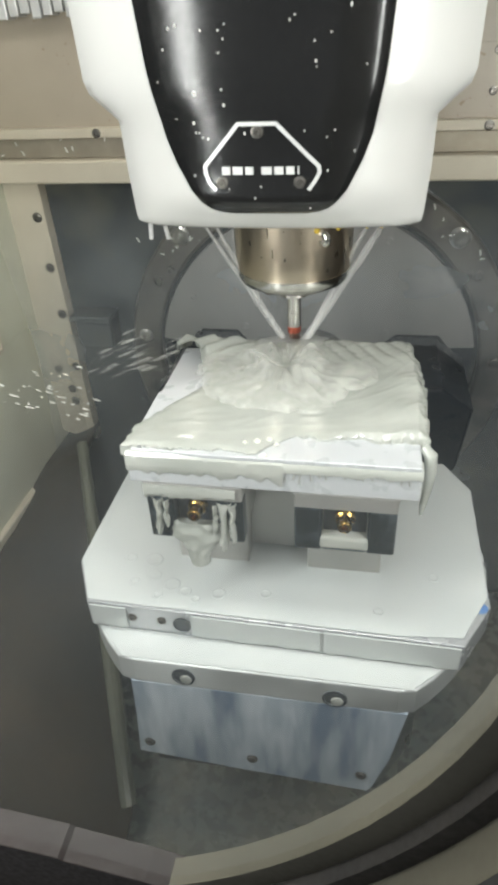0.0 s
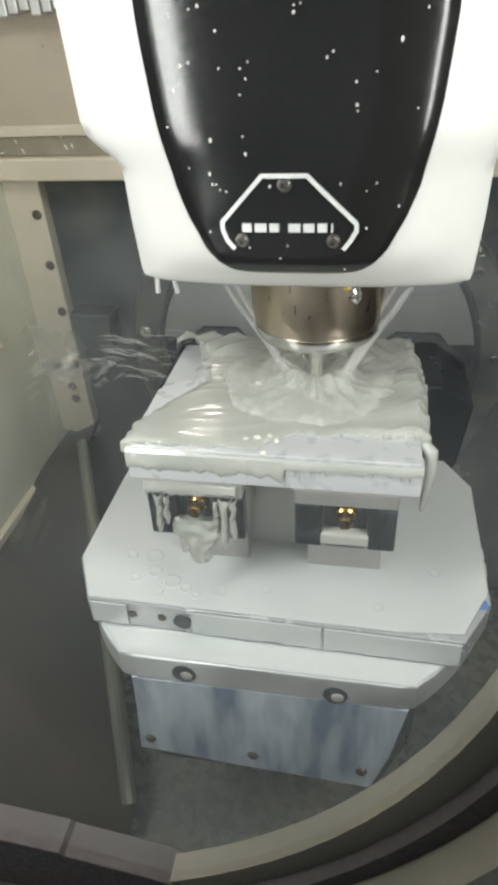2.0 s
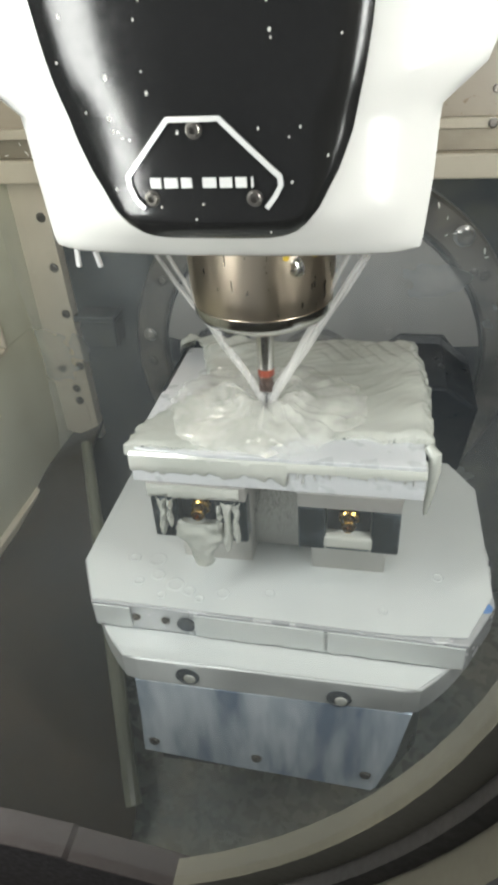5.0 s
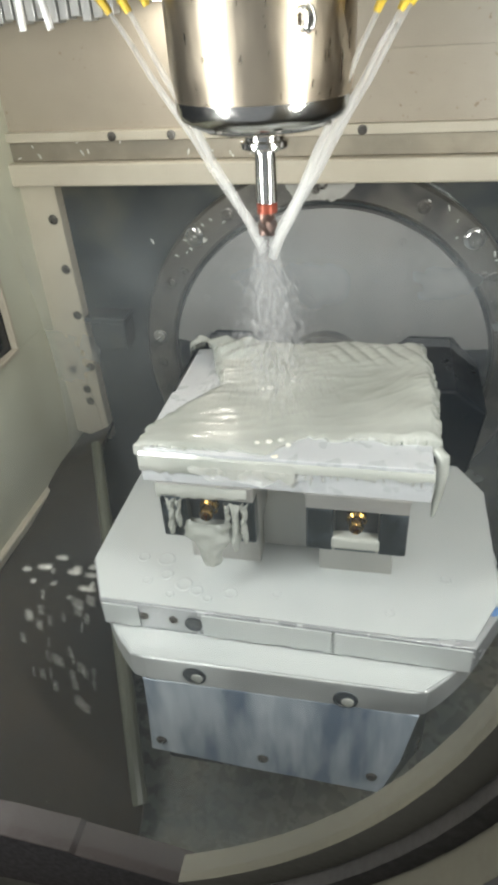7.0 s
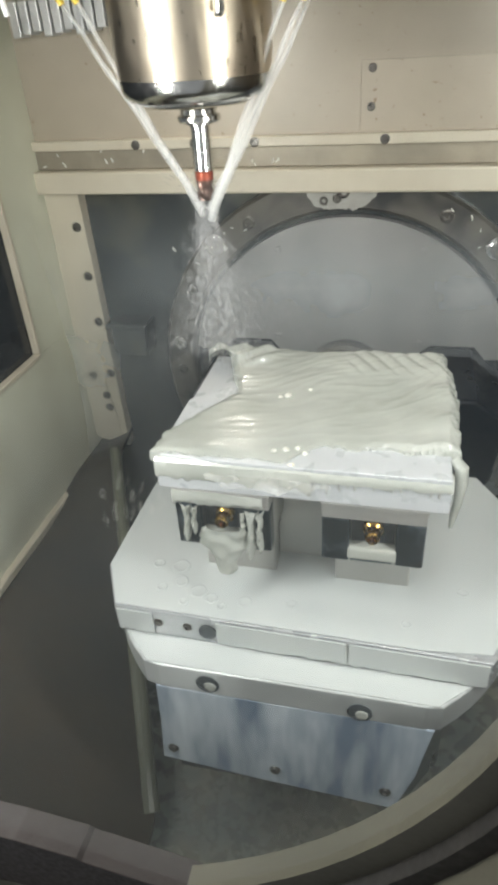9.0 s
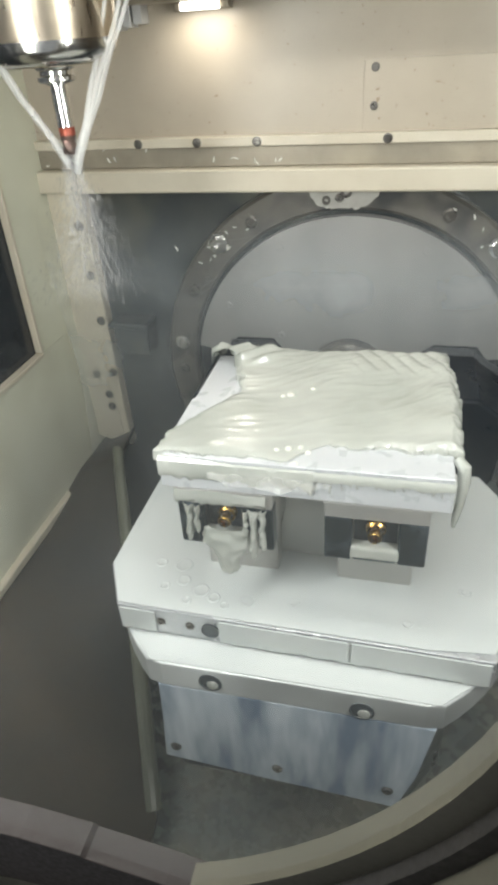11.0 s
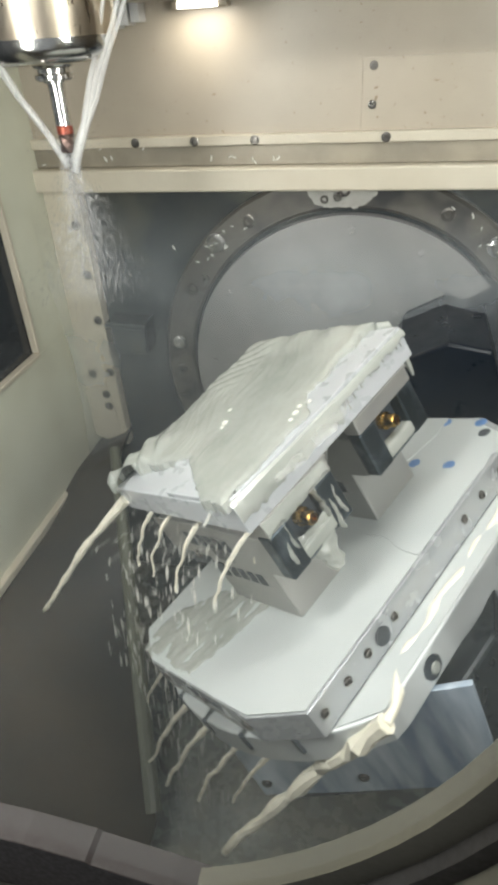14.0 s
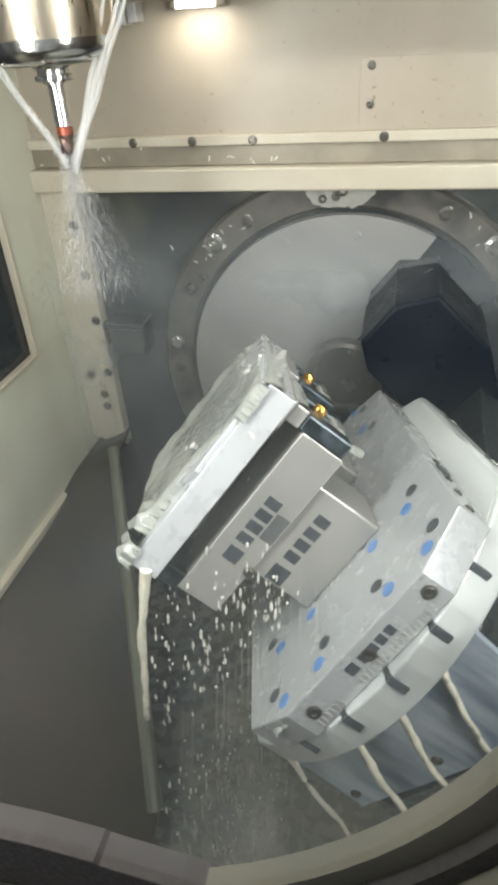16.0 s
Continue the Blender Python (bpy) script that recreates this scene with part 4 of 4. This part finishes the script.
for bx, bz in ((-0.006, 0.343), (-0.0435, 0.2965), (0.0335, 0.2965)):
    part("badge_screw", bolt_mesh(0.0048, 0.004, HOOD_FIT @ facing_front(bx, front_y(bx, bz) - 0.0040, bz)), BOLT, head)

# spindle nose, holder and cutter
nose = part("spindle_nose", lathe([(0.050, 0.100), (0.058, 0.1005), (0.060, 0.103), (0.076, 0.112), (0.0795, 0.118), (0.080, 0.128), (0.082, 0.140), (0.083, 0.150), (0.084, 0.236)], 64), BRONZE, head, "bronze coloured spindle nose", True)
part("nose_ring", lathe([(0.0600, 0.1015), (0.0768, 0.1105), (0.0803, 0.117), (0.0810, 0.127), (0.0785, 0.127)], 64), STEEL, nose, "bright steel rim", True)
part("flush_bore", bolt_mesh(0.009, 0.006, facing_front(0.048, -0.0695, 0.185) @ Matrix.Rotation(radians(-35), 4, "Y")), STEEL, nose, "round steel flushing port", True)
for a in (200, 245, 290, 335):
    part("rim_screw", bolt_mesh(0.0035, 0.002, Matrix.Translation((0.068 * math.cos(radians(a)), 0.068 * math.sin(radians(a)), 0.1065)) @ Matrix.Rotation(radians(180), 4, "X")), BOLT, nose)
holder = part("tool_holder", lathe([(0.0215, 0.082), (0.0235, 0.084), (0.0235, 0.0885), (0.0195, 0.090), (0.0195, 0.0945), (0.0235, 0.096), (0.026, 0.0995), (0.026, 0.101)], 40), STEEL, head, "bright steel tool holder", True)
part("collar", lathe([(0.0125, 0.079), (0.0145, 0.0795), (0.0145, 0.082)], 32), STEEL, holder, "", True)
cutter = part("milling_cutter", lathe([(0.0085, 0.030), (0.0105, 0.032), (0.0105, 0.080), (0.012, 0.0805)], 32), STEEL, head, "slim end mill", True)
part("coloured_band", lathe([(0.0104, 0.022), (0.0104, 0.031), (0.009, 0.0312)], 32), RED_BAND, cutter, "reddish coated neck", True)
bm = bmesh.new()
fl = []
for k in range(14):
    z = 0.022 * (1 - k / 13)
    ring = []
    for i in range(24):
        a = 2 * math.pi * i / 24
        r = 0.0100 - 0.0022 * (0.5 + 0.5 * math.cos(4 * (a + z * 90)))
        ring.append(bm.verts.new((r * math.cos(a), r * math.sin(a), z)))
    fl.append(ring)
for a, b in zip(fl, fl[1:]):
    for i in range(24):
        bm.faces.new((a[i], a[(i + 1) % 24], b[(i + 1) % 24], b[i]))
bm.faces.new(fl[0]), bm.faces.new(fl[-1][::-1])
part("flutes", bm, CARBIDE, cutter, "dark spiral flutes", True)

NOZZLES = ((-0.130, -0.018, 0.196), (-0.108, -0.030, 0.196), (0.100, -0.022, 0.186), (0.119, -0.018, 0.186), (0.127, -0.012, 0.190))
for nx, ny, nz in NOZZLES + ((-0.088, -0.04, 0.20), (0.040, -0.092, 0.20), (0.066, -0.078, 0.20)):
    d = (Vector((0, 0, -0.01)) - Vector((nx, ny, nz))).normalized()
    p0 = Vector((nx, ny, nz))
    n = part("nozzle", tube([p0 - d * 0.055, p0 - d * 0.02, p0 - d * 0.018, p0], [0.006, 0.006, 0.0045, 0.0032], 10), YELLOW, head, "yellow coolant nozzle", True)
for nx in (-0.178, -0.162):
    part("drip_pipe", tube([(nx, -0.085, 0.222), (nx + (0.006 if nx > -0.17 else -0.002), -0.085, 0.188)], [0.0030, 0.0030], 8), SILVER, head, "short white drip pipe")
for k, (nx, ny, nz) in enumerate(NOZZLES):
    p0, p1 = Vector((nx, ny, nz)), Vector((0.004 * (1 if nx > 0 else -1), 0, -0.012 - 0.006 * (k % 3)))
    pts3 = [p0.lerp(p1, i / 8) + Vector((0.0009 * math.sin(i * 2.1 + k), 0.0009 * math.cos(i * 1.7 + k), 0)) for i in range(9)]
    part("coolant_jet", tube(pts3, [0.0020 + 0.00040 * i for i in range(9)], 10), JET, head, "white jet of coolant", True)
rnd = random.Random(11)


def streak(verts, faces, c, d, r, ln):
    """A thin eight-sided spindle of water."""
    q = d.to_track_quat("Z", "X")
    n = len(verts)
    verts.append(c + q @ Vector((0, 0, ln)))
    verts.append(c - q @ Vector((0, 0, ln)))
    for k in range(4):
        verts.append(c + q @ Vector((r * math.cos(k * math.pi / 2), r * math.sin(k * math.pi / 2), 0)))
    for k in range(4):
        faces.append((n, n + 2 + k, n + 2 + (k + 1) % 4))
        faces.append((n + 1, n + 2 + (k + 1) % 4, n + 2 + k))


verts, faces = [], []
for _ in range(5200):
    u = rnd.random() ** 0.75
    z = 0.010 - 0.200 * u
    w = 0.004 + 0.062 * u
    c = Vector((rnd.gauss(0, 0.50) * w, rnd.gauss(0, 0.50) * w, z))
    d = Vector((c.x * 0.9, c.y * 0.9, -0.05 - 0.06 * u)).normalized()
    streak(verts, faces, c, d, rnd.uniform(0.00030, 0.00065), rnd.uniform(0.002, 0.006))
for _ in range(700):
    a = rnd.uniform(0, 6.283)
    r = abs(rnd.gauss(0, 0.020))
    c = Vector((r * math.cos(a), r * math.sin(a), rnd.uniform(0.0, 0.030) * (0.3 + r * 30)))
    streak(verts, faces, c, Vector((math.cos(a), math.sin(a), rnd.uniform(0.2, 0.9))).normalized(), rnd.uniform(0.00022, 0.00048), rnd.uniform(0.002, 0.006))
me = bpy.data.meshes.new("spray")
me.from_pydata(verts, [], faces)
me.materials.append(MIST)
ob = new("spray", me)
ob.parent = head
tagged(ob, "pale cone of fine coolant spray", "", "", "stuff")
# beads of coolant on the black cover
rnd = random.Random(5)
bm = bmesh.new()
for _ in range(48):
    z = rnd.uniform(0.27, 0.47)
    x = rnd.uniform(-1, 1) * black_half(z) * 0.92
    r = rnd.choice((0.0006, 0.0008, 0.0008, 0.0012))
    bmesh.ops.create_icosphere(bm, subdivisions=1, radius=r, matrix=HOOD_FIT @ Matrix.Translation((x, front_y(x, z) - 0.0045, z)) @ Matrix.Diagonal((1, 0.6, rnd.uniform(1.0, 1.9), 1)))
tagged(part("beads", bm, DROP, head, "white beads of coolant", True), kind="stuff")

# ---------------------------------------------------------------- motion in time
TURN = ((12.0, 0.0), (12.2, 0.006), (12.5, 0.0975), (13.0, 0.2565), (13.5, 0.417), (14.0, 0.531), (14.5, 0.687), (15.0, 0.840), (15.5, 0.968), (15.75, 0.995), (16.0, 1.0))
HEAD = ((0.0, 0.003, 0.148, 0.229), (0.5, 0.029, 0.124, 0.215), (1.0, 0.0628, 0.096, 0.2072), (1.5, 0.0625, 0.042, 0.2088), (2.0, 0.048, 0.016, 0.2025), (2.5, 0.0114, -0.018, 0.2085), (3.0, -0.0130, -0.044, 0.219),
        (3.5, -0.0130, -0.053, 0.2490), (4.0, -0.0150, -0.051, 0.2525), (4.2, -0.0150, -0.051, 0.2530), (5.0, -0.013, -0.055, 0.262), (5.8, -0.011, -0.075, 0.325), (6.3, -0.009, -0.089, 0.397), (6.5, -0.009, -0.093, 0.421), (7.0, -0.006, -0.107, 0.477),
        (7.5, -0.008, -0.100, 0.489), (8.0, -0.014, -0.088, 0.488), (8.5, -0.049, -0.073, 0.490), (9.0, -0.119, -0.010, 0.497), (9.2, -0.150, 0.010, 0.500), (10.2, -0.300, 0.062, 0.530), (11.3, -0.329, 0.073, 0.536), (16.0, -0.329, 0.073, 0.536))


def share_at(t):
    if t <= TURN[0][0]:
        return 0.0
    for k in range(len(TURN) - 1):
        (a, va), (b, vb) = TURN[k], TURN[k + 1]
        if t <= b + 1e-6:
            sl = lambda i: (TURN[min(i + 1, len(TURN) - 1)][1] - TURN[max(i - 1, 0)][1]) / (TURN[min(i + 1, len(TURN) - 1)][0] - TURN[max(i - 1, 0)][0])
            h, u = b - a, (t - a) / (b - a)
            return va * (2 * u ** 3 - 3 * u ** 2 + 1) + vb * (3 * u ** 2 - 2 * u ** 3) + h * (u ** 3 - 2 * u ** 2 + u) * sl(k) + h * (u ** 3 - u ** 2) * sl(k + 1)
    return 1.0


def cradle_pose(t):
    return Matrix.Rotation(radians(-51.64 * share_at(t)), 4, "Y")


def table_pose(t):
    return cradle_pose(t) @ Matrix.Translation((0.0102, 0, ZT)) @ Matrix.Rotation(radians(109.76 * share_at(t)), 4, "Z")


def stream_mesh(length, r0, seed):
    pts, rad = [], []
    for i in range(17):
        u = i / 16
        pts.append((0.010 * u * noise.noise(Vector((u * 5, seed, 0))) + 0.03 * u * u, 0.010 * u * noise.noise(Vector((u * 5, seed, 9))), -length * u))
        rad.append(max(0.0006, r0 * (1.1 - 0.55 * u) * (1 + 0.45 * noise.noise(Vector((u * 11, seed, 4))))))
    return tube(pts, rad, 8)


# the exit point on the table, the length, the thickness
STREAMS = ((-0.214, -0.250, -0.050, 0.36, 0.0115), (-0.196, 0.236, -0.097, 0.22, 0.0048), (-0.272, 0.110, -0.097, 0.22, 0.0052), (-0.281, 0.036, -0.097, 0.22, 0.0052), (-0.280, -0.040, -0.097, 0.20, 0.0048),
           (-0.268, -0.100, -0.097, 0.17, 0.0042), (-0.178, 0.128, 0.215, 0.27, 0.0068), (-0.168, -0.155, 0.198, 0.12, 0.0035), (-0.177, 0.02, 0.197, 0.10, 0.0025), (-0.120, -0.158, 0.196, 0.09, 0.0028),
           (-0.176, 0.075, 0.195, 0.09, 0.0030), (-0.176, -0.05, 0.195, 0.11, 0.0032))
SWAY = ((12.5, 40), (13.5, 38), (14.0, 33), (14.5, 26), (15.0, 14), (15.5, 1), (16.0, -20))
SWAY_HIGH = ((12.5, 40), (13.5, 42), (14.5, 40), (15.0, 34), (15.5, 27), (16.0, 13))


def sway(t, rows):
    for (a, va), (b, vb) in zip(rows, rows[1:]):
        if t <= b:
            return va + (vb - va) * (t - a) / (b - a)
    return rows[-1][1]


streams = []
for k, (x, y, z, ln, r) in enumerate(STREAMS):
    st = thing("coolant_stream", "creamy stream of coolant pouring off the tilted table", "coolant", "pouring streams")
    part("flow", stream_mesh(ln * 1.25, r, k * 3.7), POUR, st, smooth=True)
    streams.append((st, Vector((x, y, z))))
rivulet = thing("coolant_rivulet", "pale coolant running along the table groove", "coolant")
part("flow", tube([(0.19 - 0.0202 * i, -0.219 + 0.004 * math.sin(i * 1.3) - 0.032 * smooth_step(16, 20, i), -0.0512) for i in range(21)], [0.0062 + 0.0018 * math.sin(i * 2.2) + 0.0012 * math.sin(i * 0.7) for i in range(21)], 10), POUR, rivulet, smooth=True)


flow = thing("coolant_sheet_flow", "creamy sheet of coolant sliding over the tilting clamping plate", "coolant")
bm = bmesh.new()
grid = {}
for j in range(111):
    for i in range(101):
        px, py = -0.297 + 0.0026 * i, -0.118 + 0.0027 * j
        mid = -0.02 + 0.62 * (-0.06 - px)
        wide = 0.030 + 0.30 * max(0.0, -0.04 - px)
        e = min(wide - abs(py - mid), px + 0.296, 0.155 - py + 0.3 * (px + 0.3), 0.3 * (-0.045 - px) + 0.02) + 0.012 * noise.noise(Vector((px * 22, py * 60, 3))) + 0.005 * noise.noise(Vector((px * 60, py * 160, 8)))
        if e < 0:
            continue
        z = 0.0030 + 0.003 * noise.noise(Vector((px * 30 + py * 18, py * 70, 1))) + 0.0012 * noise.noise(Vector((px * 80, py * 190, 2)))
        grid[i, j] = bm.verts.new((px, py, min(1.0, e / 0.012) * max(0.001, z) + (0.0008 if e > 0.004 else -0.001)))
for (i, j), v in grid.items():
    q = [grid.get(k) for k in ((i, j), (i + 1, j), (i + 1, j + 1), (i, j + 1))]
    if all(q):
        bm.faces.new(q)
part("sheet", bm, FOAM, flow, smooth=True)


def drops_mesh(n, spread, size, seed, way, box3=(1, 1, 0.85)):
    rr = random.Random(seed)
    bm = bmesh.new()
    q = Vector(way).to_track_quat("Z", "X").to_matrix().to_4x4()
    for _ in range(n):
        c = Vector([max(-1.3, min(1.3, rr.gauss(0, 1))) * spread * k for k in box3])
        r = size * rr.uniform(0.5, 1.3)
        bmesh.ops.create_icosphere(bm, subdivisions=1, radius=r, matrix=Matrix.Translation(c) @ q @ Matrix.Diagonal((1, 1, rr.uniform(1.5, 6.0), 1)))
    return bm


# launch time, place, speed, number, spread, size
FLIGHTS = []
for k in range(26):
    FLIGHTS.append((-0.15 + 0.095 * k, (-0.15, 0.09, 0.235), (-1.25 - 0.15 * (k % 3), 0.10 * (k % 4 - 2), 0.55 - 0.45 * (k % 3)), 40, 0.028, 0.0013))
for k in range(7):
    FLIGHTS.append((0.95 + 0.14 * k, (0.14, 0.02, 0.235), (1.2, 0.1, 0.30 - 0.3 * (k % 2)), 30, 0.028, 0.0012))
for k in range(24):
    FLIGHTS.append((2.55 + 0.075 * k, (-0.14, -0.145, 0.225), (-1.25 - 0.08 * (k % 2), -0.10, 0.22 - 0.1 * (k % 3)), 70, 0.017 + 0.005 * (k % 3), 0.0019 + 0.0008 * (k % 2)))
for k in range(16):
    FLIGHTS.append((5.7 + 0.11 * k, (-0.275, -0.12, 0.02), (-0.42 - 0.07 * (k % 3), -0.06 * (k % 2), 0.42 - 0.16 * (k % 3)), 16, 0.026, 0.0022))
for k in range(4):
    FLIGHTS.append((8.5 + 0.25 * k, (-0.16, 0.03, 0.23), (-0.55, 0.03, 0.15), 40, 0.03, 0.0013))
flights = []
for k, (t0, at, v, n, sp, size) in enumerate(FLIGHTS):
    fl = thing("coolant_splash", "spray of white coolant drops flung off the block", "coolant", "flying splashes")
    tagged(part("drops", drops_mesh(n, sp, size, k, v, (2.6, 1, 0.8) if 2.5 < t0 < 4.5 else (1.6, 1, 0.85)), DROP, fl, smooth=True), kind="stuff")
    flights.append((fl, t0, Vector(at), Vector(v)))
spout = thing("coolant_spout", "lumpy white spout of coolant shooting off the block", "coolant")
for k in range(5):
    a = Vector((0.13 * (k != 2), 0.010 * (k - 2), 0.003 * (k % 2)))
    far6 = Vector((-0.145 - 0.02 * (k % 3), 0.016 * (k - 2), 0.004 * ((k * 2) % 3 - 1)))
    pts6 = [a.lerp(far6, u / 18) + Vector((0, 0.003 * math.sin(u * 0.8 + k), 0.003 * math.sin(u * 1.1 + 2 * k))) for u in range(19)]
    part("strand", tube(pts6, [max(0.0008, (0.0034 - 0.00010 * u) * (1 + 0.6 * noise.noise(Vector((u * 0.7, k, 5))))) for u in range(19)], 8), DROP, spout, "white strand of coolant", True)
falls = []
for k in range(60):
    fl = thing("coolant_drip", "falling white drops below the tilted block", "coolant", "falling drips")
    t0 = 13.2 + 0.047 * k
    tagged(part("drops", drops_mesh(56, 0.045, 0.0018, 100 + k, table_pose(t0).to_3x3().inverted() @ Vector((0.1, 0, 1)), (0.9, 2.0, 0.5)), DROP, fl, smooth=True), kind="stuff")
    falls.append((fl, t0))
DRIP_FROM = ((-0.195, 0.05, 0.175), (-0.205, 0.10, 0.12), (-0.235, 0.13, 0.03), (-0.20, 0.0, 0.15))
SUMP = -0.95


def fall_rows(t0, at, v, home, turn=Matrix.Identity(4)):
    """Waits inside its source, flies off and comes to rest in the sump."""
    rows = []
    if t0 > 0:
        rows += [(0.0, home(0.0))] + [(t, home(t)) for t in (11.9, 12.2, 12.5, 12.8, 13.1, 13.4, 13.7, 14.0, 14.3, 14.6, 14.9, 15.2, 15.5) if t < t0 - 0.15] + [(t0, home(t0))]
    k = 0
    while True:
        t = t0 + 0.06 * (k + 1)
        dt = t - t0
        p = at + v * dt + Vector((0, 0, -4.9 * dt * dt))
        p.z = max(p.z, SUMP)
        if t >= 0 and t <= 16:
            rows.append((max(t, 0.0), Matrix.Translation(p) @ turn))
        if p.z <= SUMP or t > 16:
            break
        k += 1
    if rows[0][0] > 0:
        rows.insert(0, (0.0, rows[0][1]))
    if rows[-1][0] < 16:
        rows.append((16.0, rows[-1][1]))
    out = []
    for t, m in rows:
        if not out or t > out[-1][0] + 0.034:
            out.append((t, m))
    return out


def motions():
    stops = [0.0, 11.9] + [12.0 + 0.1 * i for i in range(41)]
    walk(cradle, [(t, cradle_pose(t)) for t in stops])
    for ob in (rotary, plate, vise_a, vise_b, work, foam):
        walk(ob, [(t, table_pose(t)) for t in stops])
    walk(rivulet, [(t, table_pose(t) @ Matrix.Translation((0, 0.034 * (1 - smooth_step(12.4, 13.0, t)) + 0.034 * smooth_step(15.2, 15.8, t), -0.012 * (1 - smooth_step(12.4, 13.0, t)) - 0.010 * smooth_step(15.2, 15.8, t)))) for t in stops])
    walk(vise_run, [(t, table_pose(t) @ Matrix.Translation((0, 0.022 * smooth_step(12.9, 15.2, t), 0))) for t in stops])
    walk(flow, [(t, table_pose(t) @ Matrix.Translation((0, 0, -0.014 * (1 - smooth_step(12.6, 13.3, t)) - 0.014 * smooth_step(14.9, 15.7, t)))) for t in stops])
    for fm, t0, sink in film:
        rows = [(t, table_pose(t)) for t in stops if t <= t0]
        for k in range(1, 200):
            t = t0 + 0.1 * k
            if t > 16.001:
                break
            u = min(1.0, k / 7)
            c = radians(109.76 * share_at(t))
            rows.append((t, table_pose(t) @ Matrix.Translation((-math.cos(c) * 0.004 * u, math.sin(c) * 0.004 * u, -sink * u * u))))
        if rows[-1][0] < 15.999:
            rows.append((16.0, table_pose(16.0) @ Matrix.Translation((0, 0, -sink))))
        walk(fm, rows)
    for st, at in streams:
        def lying(t):
            return table_pose(t) @ Matrix.Translation(at + Vector((0.012, 0.112 if at.y < -0.24 else 0.0, -0.024 if -0.06 < at.z < 0 else 0.012 if at.z < 0 else 0.018 if at.z < 0.2 else -0.002))) @ Matrix.Rotation(radians(-90), 4, "Y")

        def hanging(t):
            return Matrix.Translation(table_pose(t) @ at) @ Matrix.Rotation(radians(sway(t, SWAY_HIGH if at.z > 0.2 else SWAY)), 4, "Y")
        small = 0.19 < at.z < 0.2
        t1, t2, t3, t4 = (13.7, 13.8, 13.9, 13.95) if small else (12.75, 13.1, 13.3, 13.45)
        inward = Vector((0, 0.112 if at.y < -0.24 else 0.0, 0))
        rows = [(t, lying(t)) for t in stops if t < t1]
        a, b = lying(t1), hanging(t4)
        for k, t in ((1, t2), (2, t3)):
            q = a.to_quaternion().slerp(b.to_quaternion(), k / 3)
            rows.append((t, Matrix.Translation(table_pose(t) @ (at + inward * (1 - k / 3))) @ q.to_matrix().to_4x4()))
        rows += [(t, hanging(t)) for t in stops if t > t4 and not (small and t > 15.05)]
        if small:
            a, b = hanging(15.0).to_quaternion(), lying(15.5).to_quaternion()
            rows += [(t, Matrix.Translation(table_pose(t) @ (at + Vector((0.012 * k / 4, 0, 0.018 * k / 4)))) @ a.slerp(b, k / 4).to_matrix().to_4x4()) for k, t in ((1, 15.15), (2, 15.3), (3, 15.45))]
            rows += [(t, table_pose(t) @ Matrix.Translation(at + Vector((0.012, 0, 0.018))) @ Matrix.Rotation(radians(-90), 4, "Y")) for t in (15.6, 15.7, 15.8, 15.9, 16.0)]
        walk(st, rows)
    for fl, t0, at, v in flights:
        walk(fl, fall_rows(t0, at, v, lambda t: Matrix.Translation((0.09 if at.x > 0 else -0.10, 0.0, 0.12))))
    done = []
    for fl, t0 in falls:
        spot = Vector((-0.10, 0.0, 0.132))
        src = table_pose(t0) @ Vector(DRIP_FROM[len(done) % 4])
        done.append(t0)
        walk(fl, fall_rows(t0, src, Vector((-0.12, 0.0, -0.1)), lambda t: table_pose(t) @ Matrix.Translation(spot), table_pose(t0).to_quaternion().to_matrix().to_4x4()))
    for fm, t0 in edge_films:
        walk(fm, [(t, table_pose(t) @ Matrix.Translation((0, 0.0045 * smooth_step(t0, t0 + 0.9, t), 0))) for t in stops])
    for k, bb in enumerate(bubbles):
        t0 = 12.3 + 0.13 * k
        walk(bb, [(t, table_pose(t) @ Matrix.Translation((0, 0, -0.006 * smooth_step(t0, t0 + 0.5, t)))) for t in stops])
    wet = [(t, Matrix.Translation((max(-0.07, min(0.07, x)), max(-0.055, min(0.05, y)), 0.2395))) for t, x, y, z in HEAD if t < 4.3]
    last = wet[-1][1]
    sunk = Matrix.Translation((-0.013, -0.02, -0.028))
    walk(crown, wet + [(5.2, last), (5.9, sunk @ last), (11.9, sunk @ last)] + [(t, table_pose(t) @ table_pose(0.0).inverted() @ sunk @ last) for t in stops if t > 11.95])
    inside = Matrix.Translation((0.0, -0.10, 0.205))
    out = Matrix.Translation((-0.275, -0.165, 0.190)) @ Matrix.Rotation(radians(-20), 4, "Y") @ Matrix.Rotation(radians(8), 4, "Z")
    low = Matrix.Translation((-0.262, -0.170, 0.165)) @ Matrix.Rotation(radians(-38), 4, "Y") @ Matrix.Rotation(radians(8), 4, "Z")
    walk(spout, [(0.0, inside), (2.5, inside), (2.75, out), (3.2, out), (3.5, low), (3.9, out), (4.3, out), (4.7, inside), (11.95, inside)] + [(t, table_pose(t) @ Matrix.Translation((-0.01, -0.10, 0.2177))) for t in stops if t > 11.95])
    walk(head, [(t, pose(x, y, z)) for t, x, y, z in HEAD])


motions()
